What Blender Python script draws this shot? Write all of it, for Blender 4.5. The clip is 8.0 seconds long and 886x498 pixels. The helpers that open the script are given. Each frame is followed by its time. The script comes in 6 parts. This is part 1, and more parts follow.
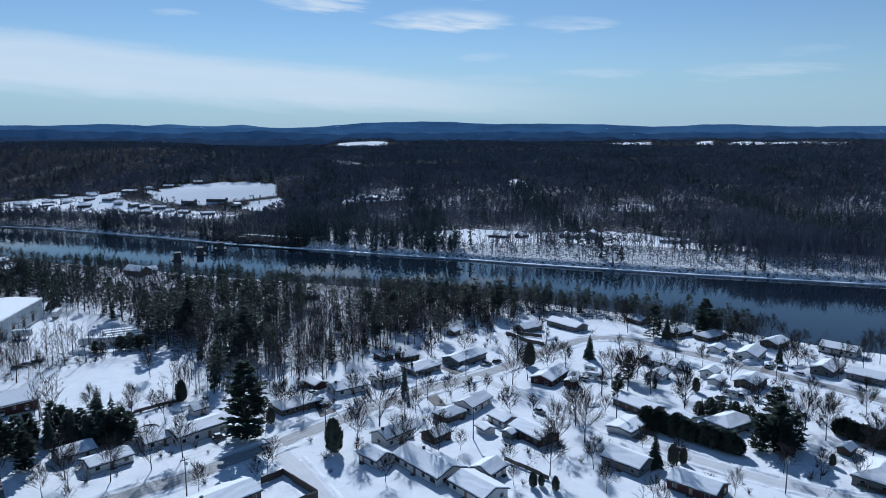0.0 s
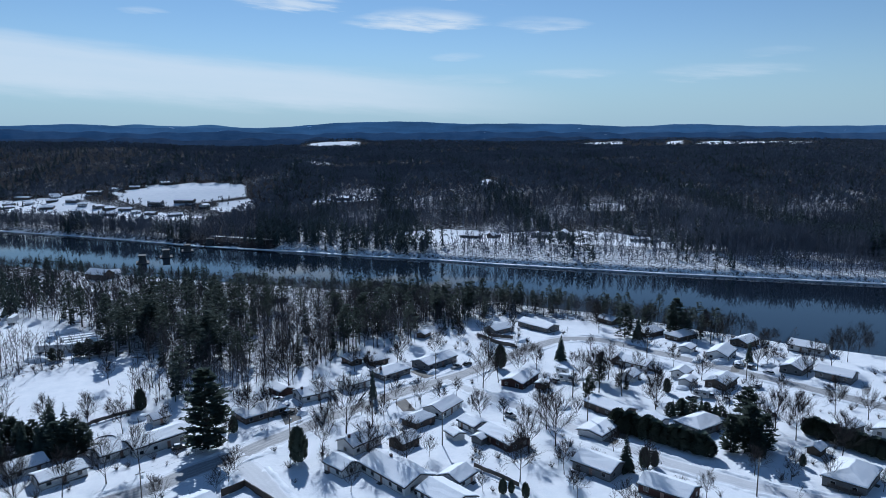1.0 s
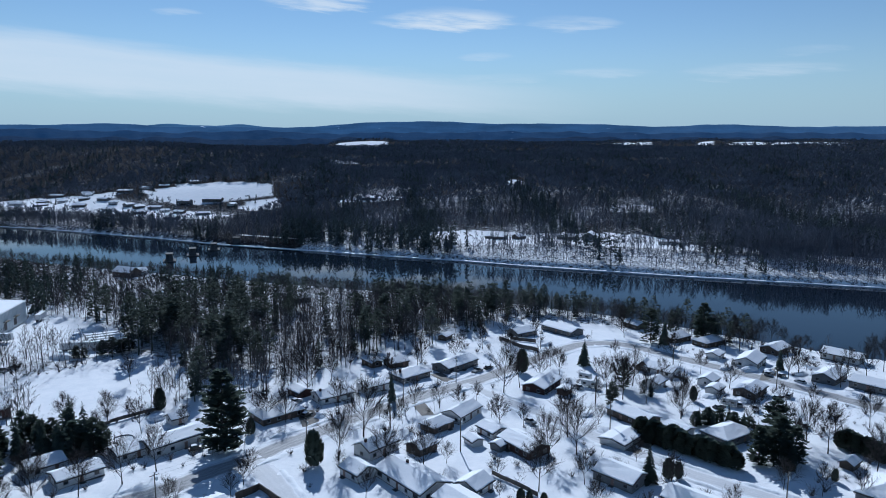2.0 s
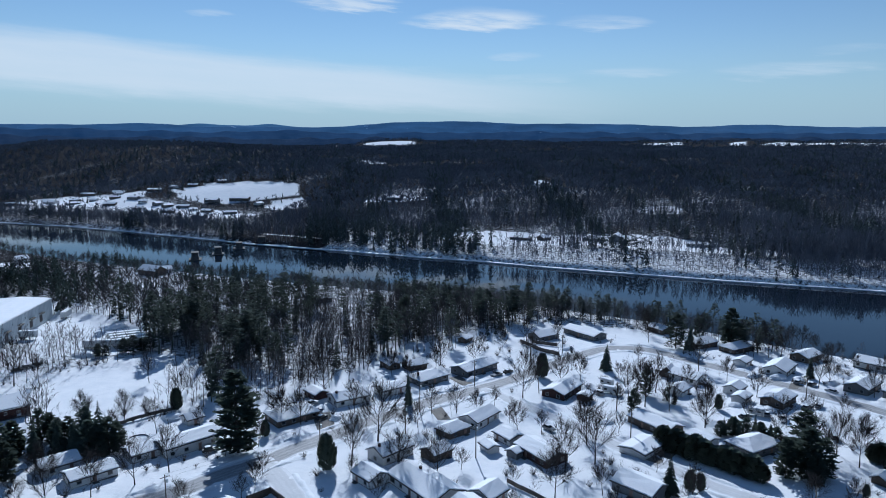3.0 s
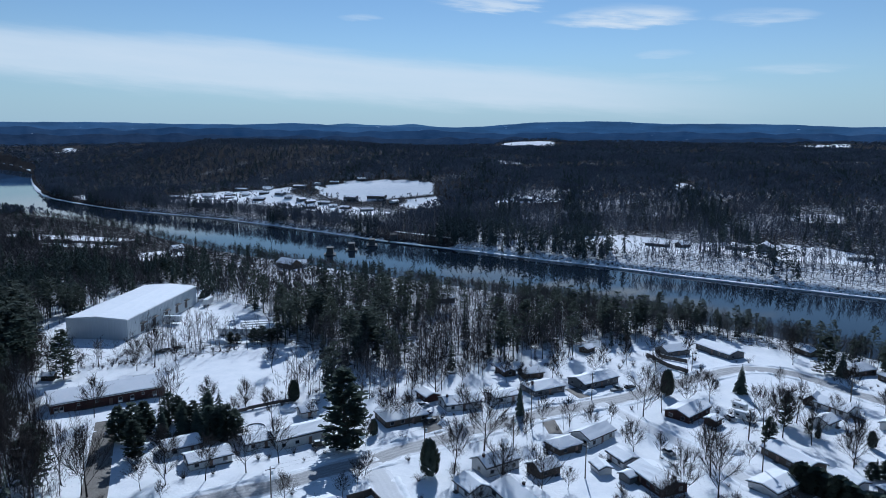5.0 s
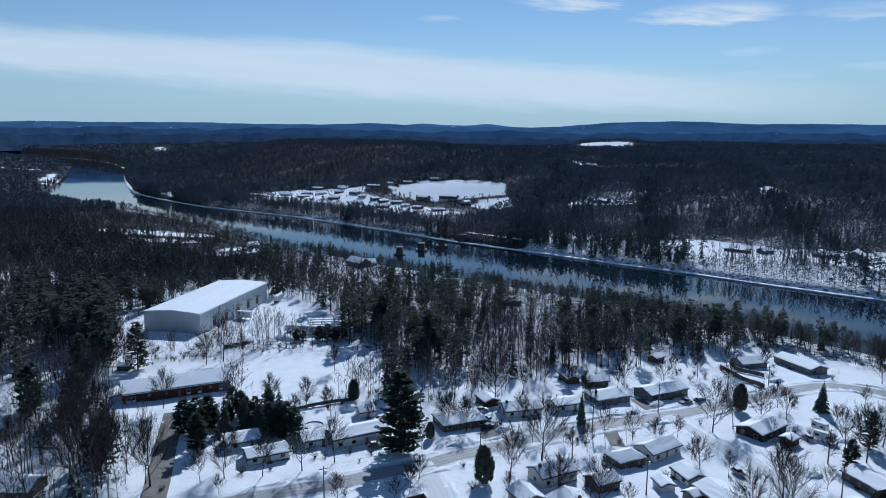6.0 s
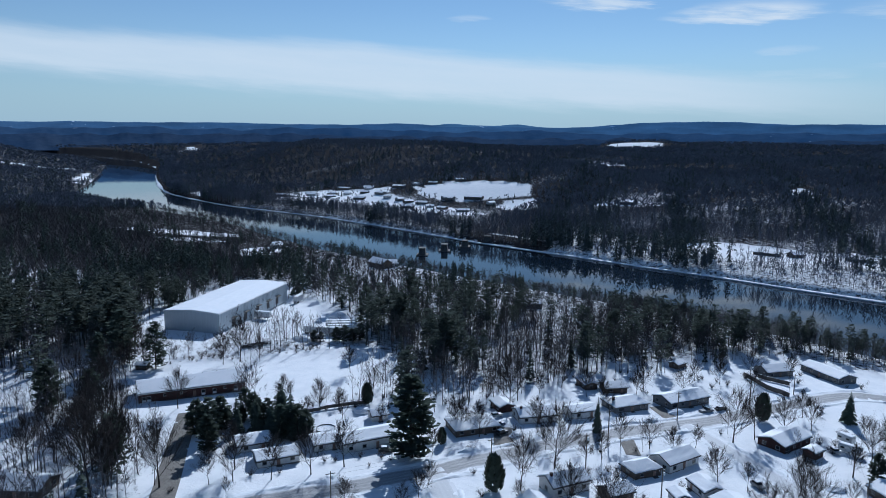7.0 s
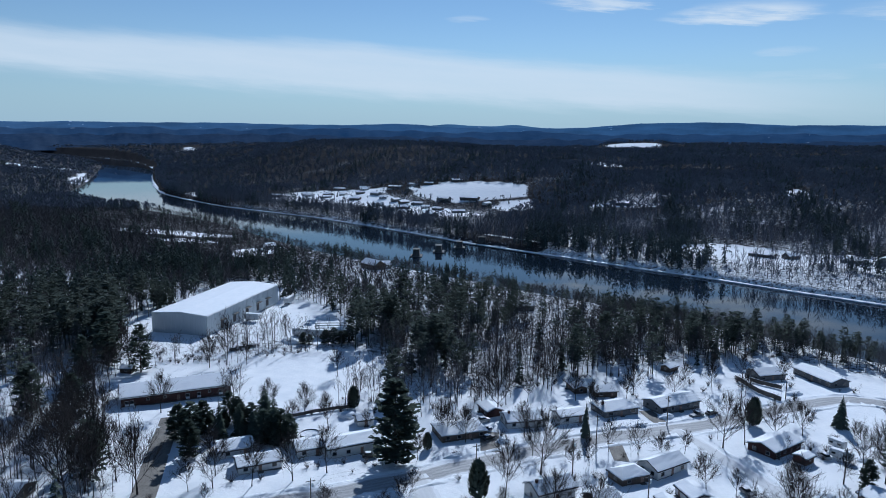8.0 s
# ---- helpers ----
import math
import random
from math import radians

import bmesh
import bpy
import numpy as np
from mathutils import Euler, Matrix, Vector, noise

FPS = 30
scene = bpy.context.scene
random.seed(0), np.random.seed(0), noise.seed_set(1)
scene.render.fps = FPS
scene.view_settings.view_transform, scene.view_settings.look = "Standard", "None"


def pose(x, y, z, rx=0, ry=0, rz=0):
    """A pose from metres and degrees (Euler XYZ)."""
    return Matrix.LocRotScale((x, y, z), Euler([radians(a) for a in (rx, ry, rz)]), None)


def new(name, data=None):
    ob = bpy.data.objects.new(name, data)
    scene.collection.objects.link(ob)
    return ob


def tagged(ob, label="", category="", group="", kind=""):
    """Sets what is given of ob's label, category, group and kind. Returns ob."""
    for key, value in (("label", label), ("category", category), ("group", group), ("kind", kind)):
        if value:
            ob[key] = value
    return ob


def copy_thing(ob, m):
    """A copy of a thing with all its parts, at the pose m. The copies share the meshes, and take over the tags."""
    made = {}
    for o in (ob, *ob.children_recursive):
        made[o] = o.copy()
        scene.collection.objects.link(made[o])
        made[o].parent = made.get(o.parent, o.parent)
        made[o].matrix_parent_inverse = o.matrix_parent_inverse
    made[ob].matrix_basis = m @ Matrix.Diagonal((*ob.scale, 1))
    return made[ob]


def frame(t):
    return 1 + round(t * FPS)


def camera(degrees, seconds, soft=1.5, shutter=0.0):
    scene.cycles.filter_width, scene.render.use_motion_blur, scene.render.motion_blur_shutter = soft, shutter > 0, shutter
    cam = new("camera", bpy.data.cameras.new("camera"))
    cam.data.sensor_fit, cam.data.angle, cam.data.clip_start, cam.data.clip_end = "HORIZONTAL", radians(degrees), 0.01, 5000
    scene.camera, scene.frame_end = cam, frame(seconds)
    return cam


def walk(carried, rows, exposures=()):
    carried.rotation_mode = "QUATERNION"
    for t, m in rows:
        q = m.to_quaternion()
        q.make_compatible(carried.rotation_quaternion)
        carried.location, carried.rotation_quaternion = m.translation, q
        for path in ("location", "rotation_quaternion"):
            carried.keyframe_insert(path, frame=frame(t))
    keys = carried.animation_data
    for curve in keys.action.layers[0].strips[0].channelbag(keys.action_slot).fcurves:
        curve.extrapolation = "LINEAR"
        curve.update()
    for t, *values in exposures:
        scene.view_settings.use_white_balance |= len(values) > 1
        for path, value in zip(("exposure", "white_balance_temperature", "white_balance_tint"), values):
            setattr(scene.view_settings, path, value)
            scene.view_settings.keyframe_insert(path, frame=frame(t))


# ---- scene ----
cam = camera(64.7, 8.0, soft=0.85)
PATH = [
    (0.0, pose(-0.00, 0.00, 91.00, 81.104, 0.080, -0.010)),
    (0.5, pose(0.89, 2.59, 90.84, 81.091, 0.098, -2.002)),
    (1.0, pose(2.13, 4.94, 90.75, 81.098, 0.149, -2.172)),
    (1.5, pose(3.13, 6.80, 90.90, 81.090, 0.076, -1.264)),
    (3.0, pose(7.48, 12.74, 90.94, 81.086, -0.099, 2.376)),
    (3.5, pose(8.94, 14.55, 90.98, 81.089, -0.132, 3.367)),
    (4.0, pose(10.23, 16.26, 91.11, 81.077, -0.202, 5.646)),
    (4.5, pose(11.72, 18.32, 91.27, 81.032, -0.301, 9.889)),
    (5.0, pose(13.22, 20.53, 91.08, 81.049, -0.359, 13.670)),
    (6.5, pose(17.92, 27.00, 91.66, 80.989, -0.549, 21.622)),
    (7.0, pose(19.45, 29.21, 91.83, 81.004, -0.563, 22.152)),
    (7.5, pose(20.59, 31.46, 92.01, 81.003, -0.598, 22.094)),
    (8.0, pose(21.82, 33.64, 92.00, 81.038, -0.622, 22.038)),
]
walk(cam, PATH, [(0.0, -0.35, 5115, 8), (8.0, -0.35, 5115, 8)])

# ---- light ----
SUN_AZ, SUN_EL = -10.0, 33.0          # degrees; azimuth from +y towards +x
world = bpy.data.worlds.new("winter_sky")
scene.world = world
world.use_nodes = True


def wnode(kind, **kw):
    n = world.node_tree.nodes.new(kind)
    for k, v in kw.items():
        n.inputs[k].default_value = v
    return n


def wmath(op, a, b=None, c=None, clamp=False):
    n = world.node_tree.nodes.new("ShaderNodeMath")
    n.operation, n.use_clamp = op, clamp
    for i, v in enumerate((a, b, c)):
        if v is None:
            continue
        if isinstance(v, (int, float)):
            n.inputs[i].default_value = v
        else:
            world.node_tree.links.new(v, n.inputs[i])
    return n.outputs[0]


def build_sky():
    nt = world.node_tree
    nt.nodes.clear()
    out = nt.nodes.new("ShaderNodeOutputWorld")
    bg = nt.nodes.new("ShaderNodeBackground")
    sky = nt.nodes.new("ShaderNodeTexSky")
    sky.sky_type = "NISHITA"
    sky.sun_disc = False
    sky.sun_elevation, sky.sun_rotation = radians(SUN_EL), radians(SUN_AZ)
    sky.air_density, sky.dust_density, sky.ozone_density = 1.0, 0.0, 1.3
    co = nt.nodes.new("ShaderNodeTexCoord")
    sep = nt.nodes.new("ShaderNodeSeparateXYZ")
    nt.links.new(co.outputs["Generated"], sep.inputs[0])
    x, y, z = sep.outputs
    az = wmath("MULTIPLY", wmath("ARCTAN2", x, y), 57.2958)
    el = wmath("MULTIPLY", wmath("ARCSINE", z), 57.2958)
    com = nt.nodes.new("ShaderNodeCombineXYZ")
    nt.links.new(wmath("MULTIPLY", az, 0.05), com.inputs[0])
    nt.links.new(wmath("MULTIPLY_ADD", az, 0.03, wmath("MULTIPLY", el, 0.42)), com.inputs[1])
    big = wnode("ShaderNodeTexNoise", Scale=1.3, Detail=5.0, Roughness=0.55)
    nt.links.new(com.outputs[0], big.inputs["Vector"])
    wisp = wnode("ShaderNodeTexNoise", Scale=3.4, Detail=7.0, Roughness=0.6)
    nt.links.new(com.outputs[0], wisp.inputs["Vector"])
    rag = wmath("ADD", wmath("MULTIPLY", wmath("SUBTRACT", big.outputs[0], 0.5), 1.6), wmath("MULTIPLY", wmath("SUBTRACT", wisp.outputs[0], 0.5), 1.5))

    def soft(lo, hi, v):
        n = nt.nodes.new("ShaderNodeMapRange")
        n.interpolation_type = "SMOOTHSTEP"
        n.inputs["From Min"].default_value, n.inputs["From Max"].default_value = lo, hi
        nt.links.new(v, n.inputs["Value"])
        return n.outputs[0]

    # one long veil of high cloud, higher to the left and thinning to the right
    top = wmath("SUBTRACT", 7.7, wmath("MULTIPLY", wmath("MAXIMUM", wmath("ADD", az, 29.0), 0.0), 0.085))
    low = wmath("MULTIPLY_ADD", az, -0.045, 2.0)
    e2 = wmath("ADD", el, wmath("MULTIPLY", rag, 0.7))
    veil = wmath("MULTIPLY", soft(-0.15, 1.3, wmath("SUBTRACT", top, e2)), soft(-0.5, 0.9, wmath("SUBTRACT", e2, low)))
    veil = wmath("MULTIPLY", veil, wmath("MULTIPLY", soft(16.0, -8.0, az), wmath("MULTIPLY_ADD", rag, 0.16, 0.72)))
    cover = veil
    # small streaks: bearing, height, half width, half height, strength
    # the last, broad cloud is unseen overhead, added to whiten the river's reflection
    for ca, ce, wa, we, st in ((-9.8, 10.6, 5.0, 0.9, 0.8), (0.3, 9.1, 5.5, 0.85, 0.95), (10.0, 8.8, 3.6, 0.7, 0.5), (3.4, 6.4, 2.2, 0.4, 0.35), (4.0, 4.7, 4.5, 0.5, 0.3),
                               (12.0, 5.0, 4.5, 0.45, 0.35), (23.8, 5.0, 5.5, 0.6, 0.4), (27.0, 6.2, 2.5, 0.35, 0.3), (-20.2, 9.2, 1.8, 0.3, 0.35), (-50.0, 10.2, 4.0, 0.8, 0.3), (-30.0, 12.5, 9.0, 0.8, 0.5), (-6.0, 14.2, 20.0, 3.0, 1.0)):
        dx = wmath("POWER", wmath("ABSOLUTE", wmath("DIVIDE", wmath("SUBTRACT", az, ca), wa)), 2.0)
        dy = wmath("POWER", wmath("ABSOLUTE", wmath("DIVIDE", wmath("SUBTRACT", wmath("ADD", el, wmath("MULTIPLY", rag, we * 1.3)), ce + 0.04 * (0 if wa > 9 else 1)), we)), 2.0)
        puff = soft(1.25, 0.0, wmath("ADD", wmath("ADD", dx, dy), wmath("MULTIPLY", rag, -0.8)))
        cover = wmath("MAXIMUM", cover, wmath("MULTIPLY", wmath("MULTIPLY", puff, wmath("MULTIPLY_ADD", soft(0.36, 0.66, wisp.outputs[0]), 0.75, 0.25)), st))
    haze = nt.nodes.new("ShaderNodeMix")
    haze.data_type = "RGBA"
    nt.links.new(wmath("MULTIPLY", soft(8.0, -1.0, el), 0.9), haze.inputs["Factor"])
    nt.links.new(sky.outputs[0], haze.inputs["A"])
    haze.inputs["B"].default_value = (5.2, 7.1, 7.9, 1)
    mix = nt.nodes.new("ShaderNodeMix")
    mix.data_type = "RGBA"
    nt.links.new(cover, mix.inputs["Factor"])
    nt.links.new(haze.outputs["Result"], mix.inputs["A"])
    mix.inputs["B"].default_value = (11.5, 11.4, 10.7, 1)
    nt.links.new(mix.outputs["Result"], bg.inputs["Color"])
    bg.inputs["Strength"].default_value = 0.08
    nt.links.new(bg.outputs[0], out.inputs[0])


build_sky()
sun_data = bpy.data.lights.new("sun", "SUN")
sun_data.energy, sun_data.angle, sun_data.color = 5.0, radians(0.5), (1.0, 0.95, 0.88)
sun = new("sun", sun_data)
sun.matrix_world = pose(0, 0, 400, -(90 - SUN_EL), 0, -SUN_AZ)


# ---- materials ----
def material(name, rough=0.8, metal=0.0, spec=0.3):
    m = bpy.data.materials.new(name)
    m.use_nodes = True
    b = m.node_tree.nodes["Principled BSDF"]
    b.inputs["Roughness"].default_value = rough
    b.inputs["Metallic"].default_value = metal
    b.inputs["Specular IOR Level"].default_value = spec
    return m, m.node_tree, b


def coords(nt, scale):
    co = nt.nodes.new("ShaderNodeTexCoord")
    mp = nt.nodes.new("ShaderNodeMapping")
    mp.inputs["Scale"].default_value = scale if isinstance(scale, tuple) else (scale,) * 3
    nt.links.new(co.outputs["Object"], mp.inputs[0])
    return mp.outputs[0]


def noise_tex(nt, vec, scale=1.0, detail=4.0, rough=0.6):
    n = nt.nodes.new("ShaderNodeTexNoise")
    n.inputs["Scale"].default_value, n.inputs["Detail"].default_value, n.inputs["Roughness"].default_value = scale, detail, rough
    nt.links.new(vec, n.inputs["Vector"])
    return n.outputs[0]


def ramp(nt, fac, stops):
    r = nt.nodes.new("ShaderNodeValToRGB")
    e = r.color_ramp.elements
    while len(e) < len(stops):
        e.new(0.5)
    for el, (p, c) in zip(e, stops):
        el.position, el.color = p, (*c, 1)
    nt.links.new(fac, r.inputs[0])
    return r.outputs[0]


def mixed(nt, fac, a, b):
    m = nt.nodes.new("ShaderNodeMix")
    m.data_type = "RGBA"
    for s, v in (("Factor", fac), ("A", a), ("B", b)):
        if isinstance(v, tuple):
            m.inputs[s].default_value = (*v, 1)
        elif isinstance(v, (int, float)):
            m.inputs[s].default_value = v
        else:
            nt.links.new(v, m.inputs[s])
    return m.outputs["Result"]


def bump(nt, b, height, strength, distance):
    n = nt.nodes.new("ShaderNodeBump")
    n.inputs["Strength"].default_value, n.inputs["Distance"].default_value = strength, distance
    nt.links.new(height, n.inputs["Height"])
    nt.links.new(n.outputs[0], b.inputs["Normal"])


def two_scale(name, dark, light, scale, rough=0.8, relief=0.0, fine=9.0, spec=0.3, vary=0.0, metal=0.0):
    """A colour that wanders between two tones at two sizes, with relief."""
    m, nt, b = material(name, rough, metal, spec)
    v = coords(nt, scale)
    big, small = noise_tex(nt, v, 1.0, 3.0), noise_tex(nt, v, fine, 5.0)
    mid = nt.nodes.new("ShaderNodeMath")
    mid.operation = "MULTIPLY_ADD"
    nt.links.new(small, mid.inputs[0])
    mid.inputs[1].default_value = 0.55
    half = nt.nodes.new("ShaderNodeMath")
    half.operation = "MULTIPLY"
    nt.links.new(big, half.inputs[0])
    half.inputs[1].default_value = 0.45
    nt.links.new(half.outputs[0], mid.inputs[2])
    c = ramp(nt, mid.outputs[0], [(0.32, dark), (0.68, light)])
    if vary:
        info = nt.nodes.new("ShaderNodeObjectInfo")
        hsv = nt.nodes.new("ShaderNodeHueSaturation")
        mul = nt.nodes.new("ShaderNodeMath")
        mul.operation = "MULTIPLY_ADD"
        nt.links.new(info.outputs["Random"], mul.inputs[0])
        mul.inputs[1].default_value, mul.inputs[2].default_value = 2 * vary, 1 - vary
        nt.links.new(mul.outputs[0], hsv.inputs["Value"])
        nt.links.new(c, hsv.inputs["Color"])
        c = hsv.outputs[0]
    nt.links.new(c, b.inputs["Base Color"])
    if relief:
        bump(nt, b, mid.outputs[0], 0.7, relief)
    return m


def island_vary(m, amount):
    """Each joined piece a little lighter or darker."""
    nt = m.node_tree
    b = nt.nodes["Principled BSDF"]
    src = b.inputs["Base Color"].links[0].from_socket
    geo = nt.nodes.new("ShaderNodeNewGeometry")
    mul = nt.nodes.new("ShaderNodeMath")
    mul.operation = "MULTIPLY_ADD"
    nt.links.new(geo.outputs["Random Per Island"], mul.inputs[0])
    mul.inputs[1].default_value, mul.inputs[2].default_value = 2 * amount, 1 - amount
    hsv = nt.nodes.new("ShaderNodeHueSaturation")
    nt.links.new(mul.outputs[0], hsv.inputs["Value"])
    nt.links.new(src, hsv.inputs["Color"])
    nt.links.new(hsv.outputs[0], b.inputs["Base Color"])
    return m


SNOW = two_scale("snow", (0.74, 0.77, 0.80), (0.86, 0.87, 0.88), 0.08, 0.75, 0.35, 14.0, 0.25)
ROOF_SNOW = two_scale("roof_snow", (0.76, 0.79, 0.82), (0.88, 0.88, 0.89), 0.35, 0.7, 0.06, 6.0, 0.25)
DRIVE = two_scale("bare_driveway", (0.11, 0.10, 0.09), (0.26, 0.24, 0.21), 0.3, 0.85, 0.03, 6.0)
BARK = two_scale("bark", (0.028, 0.025, 0.024), (0.075, 0.068, 0.064), 1.2, 0.95, 0.02, 6.0, 0.0, vary=0.25)
TWIG = two_scale("twigs", (0.025, 0.023, 0.022), (0.064, 0.058, 0.056), 0.6, 0.95, 0, 5.0, 0.0, vary=0.2)
NEEDLE = two_scale("needles", (0.044, 0.057, 0.051), (0.105, 0.124, 0.094), 0.7, 0.85, 0, 6.0, 0.0, vary=0.3)
WOOD_TWIG = island_vary(two_scale("woods_twigs", (0.05, 0.047, 0.049), (0.13, 0.122, 0.124), 0.15, 0.95, 0, 5.0, 0.0), 0.35)
# both far tones are paler and bluer, distance haze put into the colour
FAR_TWIG = island_vary(two_scale("far_twigs_hazed", (0.098, 0.105, 0.128), (0.185, 0.193, 0.225), 0.006, 0.95, 0, 4.0, 0.0), 0.2)
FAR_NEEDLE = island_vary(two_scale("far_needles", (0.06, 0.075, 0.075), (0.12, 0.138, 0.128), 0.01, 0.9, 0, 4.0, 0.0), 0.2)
WOOD_NEEDLE = island_vary(two_scale("woods_needles", (0.05, 0.062, 0.056), (0.115, 0.13, 0.105), 0.15, 0.85, 0, 6.0, 0.0), 0.4)
WHITE_WALL = two_scale("white_siding", (0.48, 0.48, 0.47), (0.66, 0.66, 0.65), 0.8, 0.6, 0.004, 8.0, vary=0.08)
GREY_WALL = two_scale("grey_siding", (0.10, 0.105, 0.11), (0.18, 0.185, 0.19), 0.8, 0.6, 0.004, 8.0, vary=0.2)
BROWN_WALL = two_scale("brown_siding", (0.06, 0.047, 0.038), (0.12, 0.095, 0.075), 0.8, 0.7, 0.004, 8.0, vary=0.2)
BRICK_WALL = two_scale("brick", (0.032, 0.017, 0.016), (0.075, 0.036, 0.031), 1.5, 0.85, 0.006, 9.0, vary=0.12)
METAL_WALL = two_scale("steel_cladding", (0.42, 0.46, 0.48), (0.52, 0.56, 0.58), (1.6, 1.6, 0.05), 0.45, 0.01, 3.0, 0.5)
SHINGLE = two_scale("shingles", (0.05, 0.045, 0.045), (0.12, 0.11, 0.105), 0.9, 0.9, 0.015, 7.0, vary=0.2)
FRAME = two_scale("window_frame_paint", (0.22, 0.22, 0.22), (0.36, 0.36, 0.35), 1.0, 0.5, 0, 5.0, vary=0.35)
TRIM = two_scale("painted_trim", (0.62, 0.62, 0.62), (0.76, 0.76, 0.75), 1.0, 0.5, 0, 5.0)
DARK_WOOD = two_scale("weathered_wood", (0.07, 0.06, 0.05), (0.17, 0.15, 0.13), (0.6, 0.6, 3.0), 0.85, 0.01, 6.0, vary=0.2)
STONE = two_scale("pier_stone", (0.05, 0.05, 0.05), (0.14, 0.135, 0.13), 0.5, 0.9, 0.1, 4.0)
DOOR_PAINT = two_scale("door_paint", (0.16, 0.10, 0.08), (0.26, 0.18, 0.14), 1.0, 0.5, 0, 5.0, vary=0.4)
RUBBER = two_scale("tyre_rubber", (0.02, 0.02, 0.02), (0.035, 0.035, 0.035), 3.0, 0.8)


def glass_material():
    m, nt, b = material("window_glass", 0.06, 0.0, 0.6)
    b.inputs["Base Color"].default_value = (0.015, 0.018, 0.022, 1)
    return m


def water_material():
    m, nt, b = material("river_water", 0.02, 0.0, 0.36)
    b.inputs["IOR"].default_value = 1.33
    v = coords(nt, 1.0)
    big = noise_tex(nt, v, 0.012, 3.0)
    c = ramp(nt, big, [(0.3, (0.006, 0.011, 0.02)), (0.7, (0.011, 0.018, 0.03))])
    nt.links.new(c, b.inputs["Base Color"])
    fine = noise_tex(nt, v, 0.35, 4.0, 0.6)
    bump(nt, b, fine, 0.02, 0.25)
    return m


GLASS, WATER = glass_material(), water_material()


# ---- mesh helpers ----
def np_mesh(name, verts, tris, mats, index=None):
    """A mesh straight from arrays of corners and triangles."""
    me = bpy.data.meshes.new(name)
    verts, tris = np.asarray(verts, np.float32), np.asarray(tris, np.int32)
    me.vertices.add(len(verts))
    me.vertices.foreach_set("co", verts.ravel())
    me.loops.add(tris.size)
    me.loops.foreach_set("vertex_index", tris.ravel())
    n = tris.shape[1]
    me.polygons.add(len(tris))
    me.polygons.foreach_set("loop_start", np.arange(0, tris.size, n, dtype=np.int32))
    me.polygons.foreach_set("loop_total", np.full(len(tris), n, np.int32))
    if index is not None:
        me.polygons.foreach_set("material_index", np.asarray(index, np.int32))
    for m in mats:
        me.materials.append(m)
    me.update(calc_edges=True)
    return me


def child(name, mesh, parent, at=None, label=""):
    ob = new(name, mesh)
    ob.parent = parent
    if at is not None:
        ob.matrix_basis = at
    return tagged(ob, label)


def part(name, bm, mat, parent, label="", at=None):
    """Links a bmesh as one mesh object under a thing or a part."""
    me = bpy.data.meshes.new(name)
    bm.to_mesh(me)
    bm.free()
    for m in (mat if isinstance(mat, (list, tuple)) else [mat]):
        me.materials.append(m)
    return child(name, me, parent, at, label)


def box_in(bm, x0, x1, y0, y1, z0, z1):
    r = bmesh.ops.create_cube(bm, size=1.0)
    for v in r["verts"]:
        v.co = Vector(((x0 + x1) / 2 + v.co.x * (x1 - x0), (y0 + y1) / 2 + v.co.y * (y1 - y0), (z0 + z1) / 2 + v.co.z * (z1 - z0)))
    return r["verts"]


def box(x0, x1, y0, y1, z0, z1, bevel=0.0):
    bm = bmesh.new()
    box_in(bm, x0, x1, y0, y1, z0, z1)
    if bevel:
        bmesh.ops.bevel(bm, geom=bm.edges[:], offset=bevel, segments=1, affect="EDGES")
    return bm


def smooth(a, b, x):
    t = np.clip((x - a) / (b - a), 0, 1)
    return t * t * (3 - 2 * t)


def wave(x, y, size, seed):
    """Cheap rolling noise from crossed sines, -1 to 1."""
    r = np.random.RandomState(seed)
    s = np.zeros_like(np.asarray(x, float))
    for k in range(7):
        a, f, p = r.uniform(0, 6.283), r.uniform(0.6, 2.2) / size, r.uniform(0, 6.283)
        s = s + np.sin((np.cos(a) * x + np.sin(a) * y) * f * 6.283 + p) / (1 + 0.35 * k)
    return s / 3.0


# ---- the lie of the land ----
WATER_Z = -9.1
FAR_SHORE = [(4900, -1050), (1200, 168), (600, 374), (307, 475), (178, 518), (122, 540), (54, 567), (21, 583), (-42, 606), (-104, 633), (-209, 674),
             (-281, 713), (-354, 748), (-460, 797), (-549, 825), (-651, 856), (-751, 907), (-839, 956), (-907, 1002), (-1044, 1126), (-1179, 1264), (-1324, 1412), (-1522, 1633),
             (-1890, 1957), (-2240, 2223), (-2620, 2416), (-3300, 2560), (-4900, 2500)]
NEAR_SHORE = [(4900, -1400), (1100, -60), (500, 170), (270, 270), (195, 320), (160, 350), (122, 388), (60, 425), (-36, 464), (-140, 500), (-231, 535),
              (-322, 575), (-420, 632), (-496, 684), (-600, 732), (-700, 768), (-800, 788), (-900, 828), (-1000, 890), (-1078, 964), (-1159, 1056), (-1468, 1364), (-1888, 1767),
              (-2350, 2110), (-2800, 2390), (-3300, 2545), (-4900, 2490)]


def side_of(line, x, y):
    """Signed way to a line of points: positive to the right hand of it as it runs."""
    best = np.full(np.shape(x), 1e18)
    sign = np.ones(np.shape(x))
    for (ax, ay), (bx, by) in zip(line[:-1], line[1:]):
        dx, dy = bx - ax, by - ay
        t = np.clip(((x - ax) * dx + (y - ay) * dy) / (dx * dx + dy * dy), 0, 1)
        ex, ey = x - ax - t * dx, y - ay - t * dy
        d = ex * ex + ey * ey
        c = np.where(dx * ey - dy * ex < 0, 1.0, -1.0)
        sign = np.where(d < best, c, sign)
        best = np.minimum(best, d)
    return np.sqrt(best) * sign


